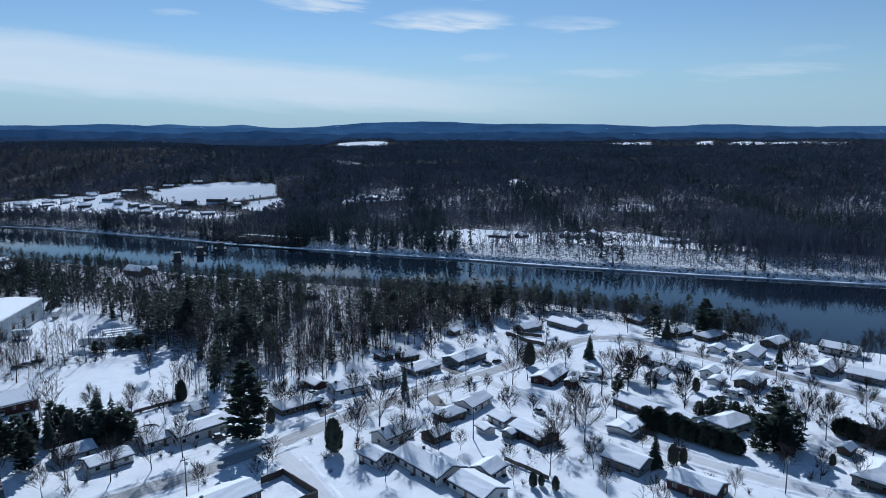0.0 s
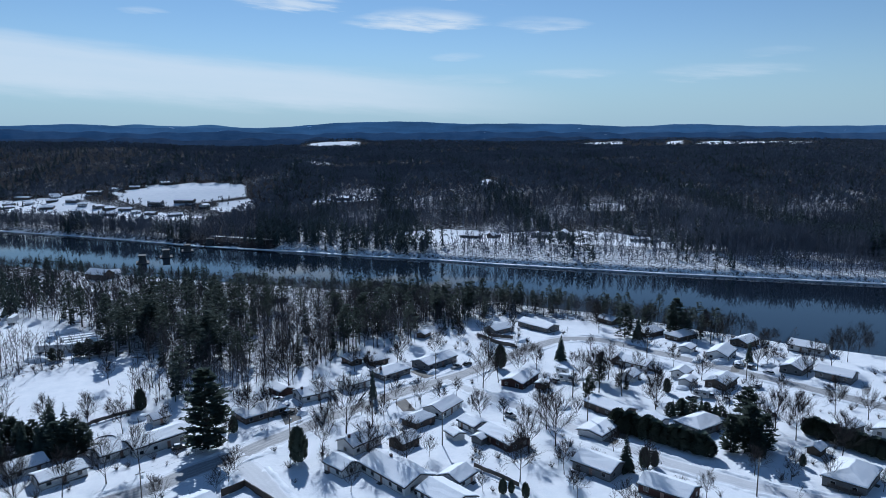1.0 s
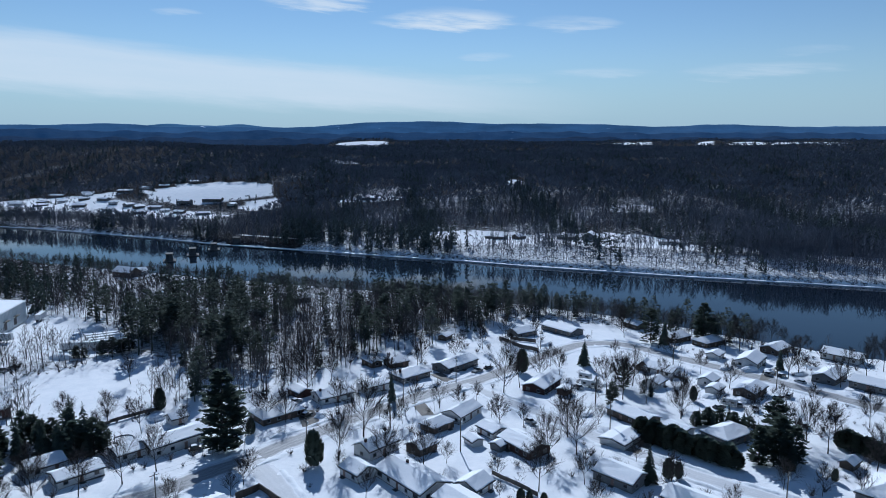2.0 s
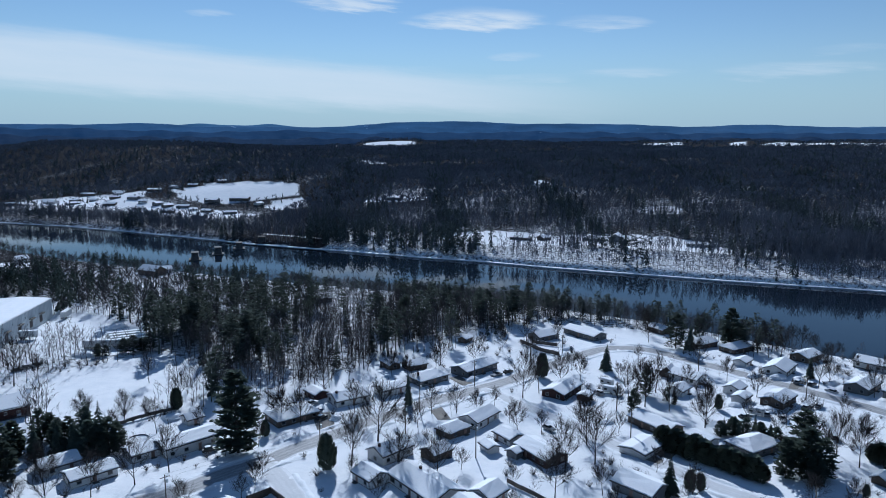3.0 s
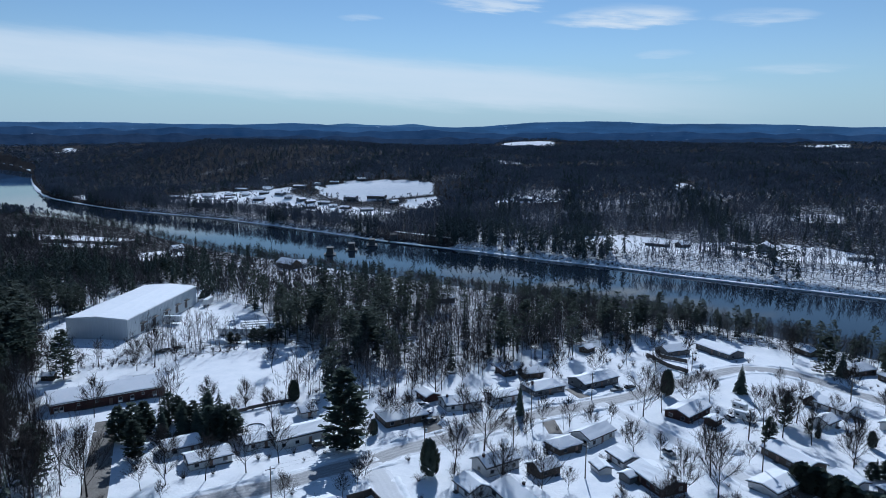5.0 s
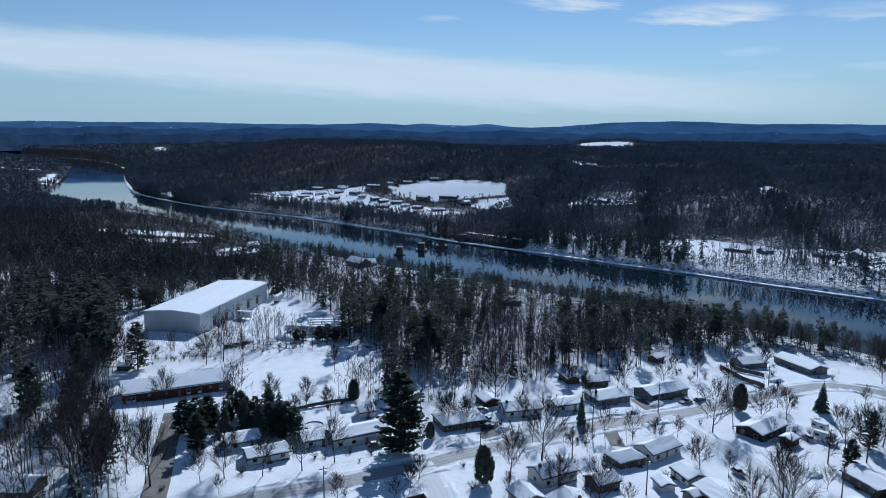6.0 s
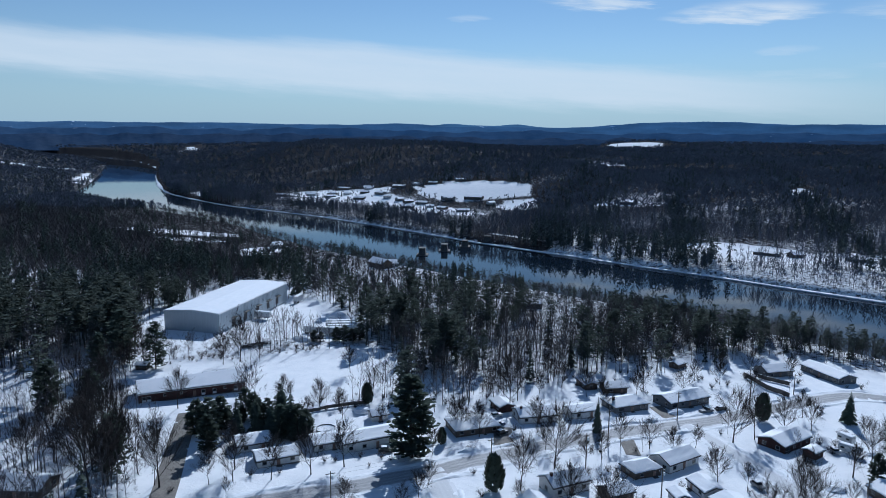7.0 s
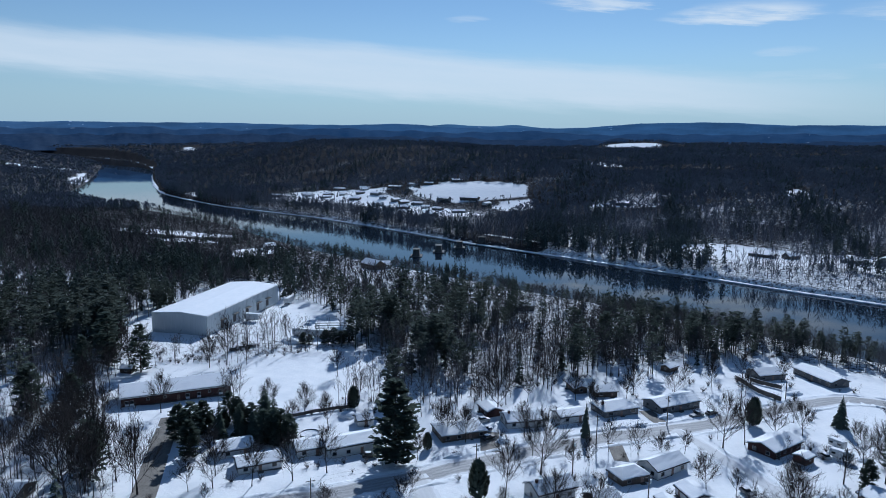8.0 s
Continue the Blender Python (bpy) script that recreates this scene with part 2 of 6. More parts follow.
# snowy fields on far slopes: bearing, distance, half width, half depth, rise of the back edge
FAR_FIELDS = [(-6.5, 3300, 125, 240, 15), (-11.0, 3500, 26, 180, 9), (15.0, 3500, 105, 180, 8), (25.7, 3400, 270, 200, 9), (20.4, 3500, 40, 180, 8), (-17.0, 3300, 55, 180, 8),
              (-25.2, 3300, 40, 150, 7), (-35.5, 3200, 60, 170, 8), (-41.0, 3300, 34, 150, 7)]


# wooded hills between the river and the horizon: bearing, distance, half width, half depth, height
HILLS = [(-30, 1950, 430, 430, 56), (-36, 2500, 300, 300, 26), (-22.5, 1550, 230, 260, 30), (-14, 2100, 420, 360, 14), (-3.5, 2050, 250, 320, -6), (8, 2050, 450, 380, 6),
         (19, 2150, 500, 400, -2), (30, 2050, 500, 380, 4), (-44, 2900, 380, 320, 16), (-57, 2300, 420, 380, 14), (2, 1350, 300, 200, 9), (16, 1250, 280, 190, 9), (27, 1200, 260, 190, 10)]


def land(x, y):
    x, y = np.asarray(x, float), np.asarray(y, float)
    far, near = side_of(FAR_SHORE, x, y), -side_of(NEAR_SHORE, x, y)
    town = np.clip(-(y - 203) * 0.02, -3.6, 0.9) + 0.25 * wave(x, y, 40, 3) + 0.2 * wave(x, y, 13, 4) + 0.07 * wave(x, y, 7, 8)
    town = np.where(x < -260, town - 2.0 * smooth(-260, -420, x), town)
    town = WATER_Z - 0.5 + (town - WATER_Z + 0.5) * smooth(0, 26, near)
    west = 0.45 + 0.55 * smooth(-750, -250, x)
    hill = 4.5 * smooth(-1, 6, far) + 5.0 * smooth(4, 55, far) + 13 * smooth(905, 1040, y - 0.1 * x) * smooth(-560, -430, x) * smooth(-130, -220, x) * (1 - smooth(1200, 1500, y)) + (30 * smooth(90, 420, far) + 12 * smooth(380, 800, far)) * west
    hill = hill + (4 * wave(x, y, 420, 5) + 7 * wave(x, y, 1100, 6) + 3 * wave(x, y, 240, 7)) * smooth(150, 700, far)
    r, b = np.hypot(x, y), np.degrees(np.arctan2(x, y))
    for hb, hr, hw, hd, up in HILLS:
        a = np.radians(b - hb) * hr / hw
        hill = hill + up * np.exp(-a * a - ((r - hr) / hd) ** 2) * smooth(60, 400, far)
    away = WATER_Z - 0.5 + hill
    z = np.where(far > 0, away, np.where(near > 0, town, WATER_Z - 2.5))
    z = z + np.where(far > 0, 30 * smooth(1500, 3900, r), np.where(near > 0, ((30 + 6 * wave(x, y, 700, 27)) * smooth(900, 2000, r) + 38 * smooth(1900, 3900, r)) * smooth(20, 420, near), 0))
    for fb, fr, hw, hd, up in FAR_FIELDS:
        a = (b - fb) * math.pi / 180 * fr / hw
        z = z + up * smooth(fr - hd, fr, r) * (1 - smooth(fr + 250, fr + 800, r)) * smooth(1.5, 0.9, np.abs(a))
    return z


def land_z(x, y):
    return float(land(np.array([x]), np.array([y]))[0])


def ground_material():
    """Snow, dark where the woods stand: undergrowth showing through and tree shade painted in."""
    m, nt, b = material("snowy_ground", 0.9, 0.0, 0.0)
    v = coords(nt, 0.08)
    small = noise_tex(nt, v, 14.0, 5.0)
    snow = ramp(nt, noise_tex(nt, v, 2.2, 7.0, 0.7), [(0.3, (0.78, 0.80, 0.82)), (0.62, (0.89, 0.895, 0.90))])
    litter_shade = ramp(nt, noise_tex(nt, v, 9.0, 4.0), [(0.3, (0.028, 0.027, 0.028)), (0.7, (0.058, 0.055, 0.055))])
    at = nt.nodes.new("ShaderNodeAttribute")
    at.attribute_name = "brush_shade"
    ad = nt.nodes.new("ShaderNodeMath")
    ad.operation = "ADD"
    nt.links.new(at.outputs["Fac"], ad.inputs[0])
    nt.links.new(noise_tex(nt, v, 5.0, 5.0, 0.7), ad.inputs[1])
    c = mixed(nt, ramp(nt, ad.outputs[0], [(0.78, (0, 0, 0)), (0.98, (1, 1, 1))]), snow, litter_shade)
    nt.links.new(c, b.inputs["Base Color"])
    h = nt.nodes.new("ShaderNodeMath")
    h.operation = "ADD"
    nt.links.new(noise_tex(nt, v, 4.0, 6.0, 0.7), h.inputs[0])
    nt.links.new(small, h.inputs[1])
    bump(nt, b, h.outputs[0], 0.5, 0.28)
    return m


def ground_sheet():
    az = np.radians(np.concatenate([np.arange(-66, 56, 0.5), np.arange(56, 294, 5.0)]))
    rad = np.concatenate([[0, 15, 30, 45, 60, 72, 84], 95 * 1.0165 ** np.arange(0, 91), 421 * 1.006 ** np.arange(1, 130), 916 * 1.018 ** np.arange(1, 96)])
    a, r = np.meshgrid(az, rad)
    x, y = r * np.sin(a) + 10, r * np.cos(a) + 15
    v = np.stack([x, y, land(x, y)], -1).reshape(-1, 3)
    n, m = len(az), len(rad)
    i, j = np.meshgrid(np.arange(m - 1), np.arange(n), indexing="ij")
    k = (j + 1) % n
    q = np.stack([i * n + j, (i + 1) * n + j, (i + 1) * n + k, i * n + k], -1).reshape(-1, 4)[:, ::-1]
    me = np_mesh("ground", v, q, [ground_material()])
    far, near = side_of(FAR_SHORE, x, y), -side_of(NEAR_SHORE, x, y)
    # Painted shade is heavy under the woods; in town only sparse dark specks.
    brush_shade = np.where(far > 0, np.where(x < -130, 0.56 - 0.14 * smooth(-690, -640, x) * smooth(-200, -260, x) * (1 - smooth(110, 190, far)) + 0.15 * smooth(1000, 1200, r) * (1 - smooth(60, 160, far)), 0.34 + 0.12 * smooth(30, 110, far) + 0.12 * smooth(250, 500, far)) + 0.09 * wave(x, y, 110, 44) * smooth(60, 200, far) + 0.06 * smooth(1200, 2200, r), np.where(near > 0, 0.24 + 0.1 * smooth(-200, -150, x) * smooth(250, 300, y) + 0.28 * smooth(-130, -360, x) * smooth(330, 430, y), np.where(r > 900, 0.5, 0)))
    brush_shade = np.where(open_ground(x, y), 0, np.where(inside(TOWN, x, y) & (r < 2000), 0.10, brush_shade))
    at = me.attributes.new("brush_shade", "FLOAT", "POINT")
    at.data.foreach_set("value", brush_shade.ravel().astype(np.float32))
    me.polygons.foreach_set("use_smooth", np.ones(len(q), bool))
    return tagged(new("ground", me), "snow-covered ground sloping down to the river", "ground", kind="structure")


def river():
    far = [(x, y) for x, y in FAR_SHORE]
    near = [(x, y) for x, y in NEAR_SHORE]
    verts = [(x, y + 6, WATER_Z) for x, y in far] + [(x, y - 6, WATER_Z) for x, y in near[::-1]]
    bm = bmesh.new()
    f = bm.faces.new([bm.verts.new(p) for p in verts])
    bmesh.ops.triangulate(bm, faces=[f])
    bmesh.ops.recalc_face_normals(bm, faces=bm.faces[:])
    me = bpy.data.meshes.new("river")
    for fc in bm.faces:
        if fc.normal.z < 0:
            fc.normal_flip()
    bm.to_mesh(me)
    bm.free()
    me.materials.append(WATER)
    tagged(new("water", me), "dark open river with faint ripples between snowy banks", "river", kind="structure")


river()


def ice_shelf():
    """A ragged ledge of snow-covered ice along the far shore."""
    line = np.array(FAR_SHORE[1:26], float)
    d = np.concatenate([[0], np.cumsum(np.hypot(*np.diff(line, axis=0).T))])
    s = np.arange(0, d[-1], 3.0)
    x, y = np.interp(s, d, line[:, 0]), np.interp(s, d, line[:, 1])
    tx, ty = np.gradient(x), np.gradient(y)
    n = np.hypot(tx, ty)
    nx, ny = -ty / n, tx / n
    out = 2.6 + 1.6 * wave(x, y, 40, 71) + 0.8 * wave(x, y, 9, 72) + 5.0 * smooth(1100, 1900, np.hypot(x, y))
    k = [(-3.0, 0.5), (0.5, 0.45), (1.0, 0.3), (1.0, -0.4)]
    rows = [np.stack([x + nx * (out * a if a > 0 else a), y + ny * (out * a if a > 0 else a), np.full(len(x), WATER_Z + b)], -1) for a, b in k]
    v = np.stack(rows, 1).reshape(-1, 3)
    i, j = np.meshgrid(np.arange(len(x) - 1), np.arange(3), indexing="ij")
    q = np.stack([i * 4 + j, (i + 1) * 4 + j, (i + 1) * 4 + j + 1, i * 4 + j + 1], -1).reshape(-1, 4)
    me = np_mesh("ice_shelf", v, q, [ROOF_SNOW])
    tagged(new("ice_shelf", me), "ragged ledge of snowy ice along the far shore", "ice", kind="structure")


ice_shelf()


def ridge(dist, base, hills, seed, mat, label, rough=1.0):
    """A far wooded ridge: rounded hills on a low crest, with gullied front slopes."""
    az = np.arange(-82, 64, 0.08)
    top = base + rough * 1.5 * (7.0 * wave(az, az * 0, 11, seed) + 6.5 * wave(az, az * 0, 4.4, seed + 1) + 0.7 * wave(az, az * 0, 0.7, seed + 2))
    for hb, hw, up in hills:
        top = top + up * np.exp(-((az - hb) / hw) ** 2)
    rows, n = [], len(az)
    for k, f in enumerate((0.0, 0.25, 0.45, 0.62, 0.77, 0.89, 0.97, 1.0, 0.8)):
        r = dist - 260 * (1 - f) if k < 8 else dist + 90
        r = r + 28 * wave(az, az * 0 + f * 3, 3.2, seed + 5) * (1 - f) + 20 * wave(az, az * 0 + f, 2.0, seed + 6) * (1 - f)
        z = 15 + (top - 15) * f + rough * 2.5 * wave(az, az * 0 + f * 2.0, 2.9, seed + 7) * f * (1 - f) * 4
        rows.append(np.stack([r * np.sin(np.radians(az)), r * np.cos(np.radians(az)), z], -1))
    i, j = np.meshgrid(np.arange(len(rows) - 1), np.arange(n - 1), indexing="ij")
    q = np.stack([i * n + j, i * n + j + 1, (i + 1) * n + j + 1, (i + 1) * n + j], -1).reshape(-1, 4)
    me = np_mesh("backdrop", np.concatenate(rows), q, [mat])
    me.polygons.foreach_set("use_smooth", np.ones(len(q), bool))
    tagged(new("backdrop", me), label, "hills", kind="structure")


def hill_material(name, dark, light, haze_glow, strength, snow=0.0):
    """Distant mottled woods, haze painted as blue colour and emission; few small snowy clearings."""
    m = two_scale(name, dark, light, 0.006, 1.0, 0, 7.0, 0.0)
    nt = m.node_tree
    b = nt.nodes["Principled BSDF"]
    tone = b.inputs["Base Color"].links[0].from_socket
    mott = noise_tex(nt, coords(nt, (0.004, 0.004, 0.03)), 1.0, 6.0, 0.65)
    haze_glow_c = ramp(nt, mott, [(0.3, tuple(c * 0.72 for c in haze_glow)), (0.7, tuple(c * 1.25 for c in haze_glow))])
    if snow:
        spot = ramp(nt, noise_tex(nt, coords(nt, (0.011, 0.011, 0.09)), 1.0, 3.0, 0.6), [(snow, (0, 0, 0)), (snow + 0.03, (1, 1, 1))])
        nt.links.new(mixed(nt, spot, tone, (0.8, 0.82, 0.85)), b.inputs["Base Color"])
    nt.links.new(haze_glow_c, b.inputs["Emission Color"])
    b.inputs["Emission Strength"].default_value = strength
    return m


# air haze is painted: paler, stronger blue emission on each farther ridge
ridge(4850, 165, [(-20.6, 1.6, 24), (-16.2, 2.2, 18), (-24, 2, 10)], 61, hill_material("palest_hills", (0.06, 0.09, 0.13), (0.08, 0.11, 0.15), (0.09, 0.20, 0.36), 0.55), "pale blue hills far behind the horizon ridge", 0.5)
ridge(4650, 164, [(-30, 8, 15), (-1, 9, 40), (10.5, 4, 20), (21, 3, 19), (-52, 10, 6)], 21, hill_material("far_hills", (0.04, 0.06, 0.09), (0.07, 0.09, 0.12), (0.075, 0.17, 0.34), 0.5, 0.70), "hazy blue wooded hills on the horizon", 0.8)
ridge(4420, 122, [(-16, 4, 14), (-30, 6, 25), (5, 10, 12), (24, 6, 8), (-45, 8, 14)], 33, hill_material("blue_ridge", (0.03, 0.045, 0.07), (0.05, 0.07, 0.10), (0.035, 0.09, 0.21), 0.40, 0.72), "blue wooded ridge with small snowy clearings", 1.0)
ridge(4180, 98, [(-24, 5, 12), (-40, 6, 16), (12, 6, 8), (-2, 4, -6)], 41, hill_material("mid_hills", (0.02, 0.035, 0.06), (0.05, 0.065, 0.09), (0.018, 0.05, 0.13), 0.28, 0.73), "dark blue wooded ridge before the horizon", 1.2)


# ---- trees ----
def tube(V, T, p0, p1, r0, r1, n=3):
    """A tapered stick from p0 to p1."""
    p0, p1 = np.asarray(p0, float), np.asarray(p1, float)
    d = p1 - p0
    d = d / (np.linalg.norm(d) + 1e-9)
    s = np.cross(d, (0, 0, 1.0) if abs(d[2]) < 0.9 else (1.0, 0, 0))
    s = s / np.linalg.norm(s)
    u = np.cross(d, s)
    b = len(V)
    for k in range(n):
        a = 6.28318 * k / n
        V.append(p0 + r0 * (np.cos(a) * s + np.sin(a) * u))
    if r1 <= 0:
        V.append(p1)
        for k in range(n):
            T.append((b + k, b + (k + 1) % n, b + n))
        return
    for k in range(n):
        a = 6.28318 * k / n
        V.append(p1 + r1 * (np.cos(a) * s + np.sin(a) * u))
    for k in range(n):
        j = (k + 1) % n
        T.append((b + k, b + j, b + n + j))
        T.append((b + k, b + n + j, b + n + k))


def blade(V, T, p, e, w):
    """A single flat twig."""
    d = e - p
    s = np.cross(d, (0.3, 0.5, 1.0))
    s = s / (np.linalg.norm(s) + 1e-9) * w
    b = len(V)
    V += [p + s, p - s, e]
    T.append((b, b + 1, b + 2))


def bare_tree(seed, h=13.0, limbs=11, subs=5, twigs=5, spread=0.36, fork=0.28, thick=0.016, fine=0.02, segs_n=3):
    """A leafless broadleaf tree: (trunk corners, triangles), (branch corners, triangles)."""
    r = np.random.RandomState(seed)
    TV, TT, BV, BT = [], [], [], []
    p, d, rad = np.array([0, 0, -0.3]), np.array([0, 0, 1.0]), h * thick
    nodes = []
    steps = 7 if segs_n > 1 else 4
    for k in range(steps):
        d = d + r.normal(0, 0.06 if segs_n > 1 else 0.025, 3)
        d[2] = abs(d[2])
        d /= np.linalg.norm(d)
        q = p + d * h * 0.78 / steps
        r1 = rad * (0.78 if segs_n > 1 else 0.66)
        tube(TV, TT, p, q, rad, r1, (6 if k < 3 else 4) if segs_n > 1 else 3)
        nodes.append((p, q, rad))
        p, rad = q, r1
    for i in range(limbs):
        f = fork + (1 - fork) * (i + r.uniform(0, 1)) / limbs
        k = min(int(f * steps), steps - 1)
        a, b, rr = nodes[k]
        s = a + (b - a) * (f * steps - k)
        az, up = i * 2.4 + r.uniform(-0.4, 0.4), r.uniform(0.4, 0.72) + 0.65 * f ** 2
        ln = h * spread * (1.25 - 0.75 * f) * r.uniform(0.8, 1.15)
        dr = np.array([np.cos(az) * np.cos(up), np.sin(az) * np.cos(up), np.sin(up)])
        w = rr * 0.5
        pp, segs = s, []
        for j in range(segs_n):
            dr = dr + np.array([0, 0, 0.16]) + r.normal(0, 0.07, 3)
            dr /= np.linalg.norm(dr)
            qq = pp + dr * ln / segs_n
            tube(BV, BT, pp, qq, w, w * 0.66 if segs_n > 1 else 0, 3)
            segs.append((pp, qq, w, dr))
            pp, w = qq, w * 0.66
        for j in range(subs):
            g = 0.25 + 0.75 * (j + r.uniform(0, 1)) / subs
            m = min(int(g * segs_n), segs_n - 1)
            a2, b2, w2, d2 = segs[m]
            s2 = a2 + (b2 - a2) * min(g * segs_n - m, 1)
            sd = d2 + r.normal(0, 0.5, 3) + np.array([0, 0, 0.16])
            sd /= np.linalg.norm(sd)
            l2 = ln * (r.uniform(0.36, 0.62) if segs_n > 1 else r.uniform(0.28, 0.5))
            e2 = s2 + sd * l2
            if segs_n == 1:
                blade(BV, BT, s2, e2, fine * 1.3)
            else:
                tube(BV, BT, s2, e2, max(w2 * 0.55, fine * 1.3), 0, 3)
            for t in range(twigs):
                f3 = 0.2 + 0.8 * (t + r.uniform(0, 1)) / twigs
                s3 = s2 + sd * l2 * f3
                td = sd + r.normal(0, 0.72, 3) + np.array([0, 0, 0.12])
                td /= np.linalg.norm(td)
                e3 = s3 + td * l2 * r.uniform(0.4, 0.85)
                blade(BV, BT, s3, e3, fine * (1.1 if segs_n == 1 else 0.7))
    return (np.array(TV), np.array(TT)), (np.array(BV), np.array(BT))


def spray(V, T, p, d, ln, wd, droop, r, lean=False):
    """A flat needle spray from p along d: a bent, ragged leaf of four triangles."""
    side = np.cross(d, (0, 0, 1.0))
    side = side / (np.linalg.norm(side) + 1e-9)
    side = side + np.array([0, 0, r.uniform(-0.35, 0.35)])
    b = len(V)
    if lean:
        e0 = p + d * ln + np.array([0, 0, -droop * ln * 0.4])
        m0 = p + d * ln * 0.55
        V += [p, m0 + side * wd * 0.5, e0, m0 - side * wd * 0.5]
        T += [(b, b + 1, b + 2), (b, b + 2, b + 3)]
        return
    mid = p + d * ln * 0.5 + np.array([0, 0, -droop * ln * 0.15])
    end = p + d * ln + np.array([0, 0, -droop * ln * 0.5])
    V += [p, mid + side * wd * 0.5 + r.normal(0, 0.05, 3) * ln, mid - side * wd * 0.5 + r.normal(0, 0.05, 3) * ln, end, mid + np.array([0, 0, wd * 0.22])]
    T += [(b, b + 1, b + 4), (b + 1, b + 3, b + 4), (b + 3, b + 2, b + 4), (b + 2, b, b + 4)]


def spruce(seed, h=12.0, width=0.2, whorls=18, per=8, start=0.06, lean=False):
    r = np.random.RandomState(seed)
    TV, TT, CV, CT = [], [], [], []
    tube(TV, TT, (0, 0, -0.3), (0, 0, h * 0.97), h * 0.013, 0.02, 5)
    for w in range(whorls):
        f = start + (1 - start) * (w + 0.5) / whorls
        rad = h * width * (1 - f) ** 0.85 + 0.12
        for k in range(per):
            az = k * 6.283 / per + w * 0.7 + r.uniform(-0.3, 0.3)
            d = np.array([np.cos(az), np.sin(az), r.uniform(-0.2, 0.12)])
            ln = rad * r.uniform(0.45, 1.25)
            p = np.array([0, 0, h * f + r.uniform(-0.3, 0.3)])
            spray(CV, CT, p, d, ln, ln * (0.9 if lean else 0.6), 0.7, r, lean)
            if ln > 0.7 and not lean:
                for s in (-1, 1):
                    a2 = az + s * r.uniform(0.35, 0.7)
                    d2 = np.array([np.cos(a2), np.sin(a2), -0.15])
                    spray(CV, CT, p + d * ln * r.uniform(0.3, 0.55), d2, ln * 0.5, ln * 0.32, 0.8, r)
    spray(CV, CT, np.array([0, 0, h * 0.93]), np.array([0.05, 0, 1.0]), h * 0.08, 0.25, 0, r)
    return (np.array(TV), np.array(TT)), (np.array(CV), np.array(CT))


def pine(seed, h=18.0, width=0.24, whorls=15, start=0.22, tufts=7, size=1.0, lean=False):
    """A white pine: uneven tiers of level limbs with tufts and gaps."""
    r = np.random.RandomState(seed)
    TV, TT, CV, CT = [], [], [], []
    p, d = np.array([0, 0, -0.3]), np.array([0, 0, 1.0])
    for k in range(6):
        q = p + np.array([r.normal(0, 0.08), r.normal(0, 0.08), h / 6.1])
        tube(TV, TT, p, q, h * 0.017 * (1 - k / 6.6), h * 0.017 * (1 - (k + 1) / 6.6), 6)
        p = q
    for w in range(whorls):
        f = start + (1 - start) * (w + r.uniform(0.2, 0.8)) / whorls
        shape = min(1.0, (1.03 - f) * 2.6) * (0.75 + 0.25 * min(1, (f - start) * 5))
        for k in range(r.randint(4, 7)):
            az = r.uniform(0, 6.283)
            ln = h * width * shape * r.uniform(0.55, 1.2) + 0.3
            d = np.array([np.cos(az), np.sin(az), r.uniform(0.0, 0.3)])
            p = np.array([0, 0, h * f + r.uniform(-0.2, 0.2)])
            tube(TV, TT, p, p + d * ln * 0.9, 0.05, 0 if lean else 0.015, 3)
            for t in range(tufts):
                g = 0.25 + 0.75 * (t + r.uniform(0, 1)) / tufts
                a2 = az + r.uniform(-1.1, 1.1)
                d2 = np.array([np.cos(a2), np.sin(a2), r.uniform(-0.05, 0.5)])
                q = p + d * ln * g + r.normal(0, 0.12, 3)
                spray(CV, CT, q, d2, size * r.uniform(0.7, 1.25) * h / 18, size * r.uniform(0.55, 0.9) * h / 18, 0.2, r, lean)
    return (np.array(TV), np.array(TT)), (np.array(CV), np.array(CT))


def cedar(seed, h=6.0, rad=1.5, n=520, power=1.0):
    """A dense clipped-looking cedar: overlapping upright sprays over a hidden core."""
    r = np.random.RandomState(seed)
    TV, TT, CV, CT = [], [], [], []
    tube(TV, TT, (0, 0, -0.3), (0, 0, h * 0.9), 0.14, 0.03, 5)
    for k in range(n):
        f = r.uniform(0, 1) ** 0.85
        az = r.uniform(0, 6.283)
        rr = rad * (np.sin(np.pi * (0.16 + 0.82 * f)) ** 0.65) * (1 - 0.35 * f * power) * r.uniform(0.66, 1.12)
        p = np.array([np.cos(az) * rr * 0.75, np.sin(az) * rr * 0.75, f * h * 0.93 + 0.05])
        d = np.array([np.cos(az) * 0.55, np.sin(az) * 0.55, 0.9])
        spray(CV, CT, p, d, h * 0.12 * r.uniform(0.6, 1.9), h * 0.085, 0.1, r, True)
    return (np.array(TV), np.array(TT)), (np.array(CV), np.array(CT))


def tree_thing(name, shape, mats, label, category="tree", group="", crown="crown"):
    """An unplaced pattern: an Empty with a trunk and a crown."""
    root = new(name)
    (tv, tt), (cv, ct) = shape
    child("trunk", np_mesh("trunk", tv, tt, [mats[0]]), root)
    child(crown, np_mesh(crown, cv, ct, [mats[1]]), root)
    return tagged(root, label, category, group)


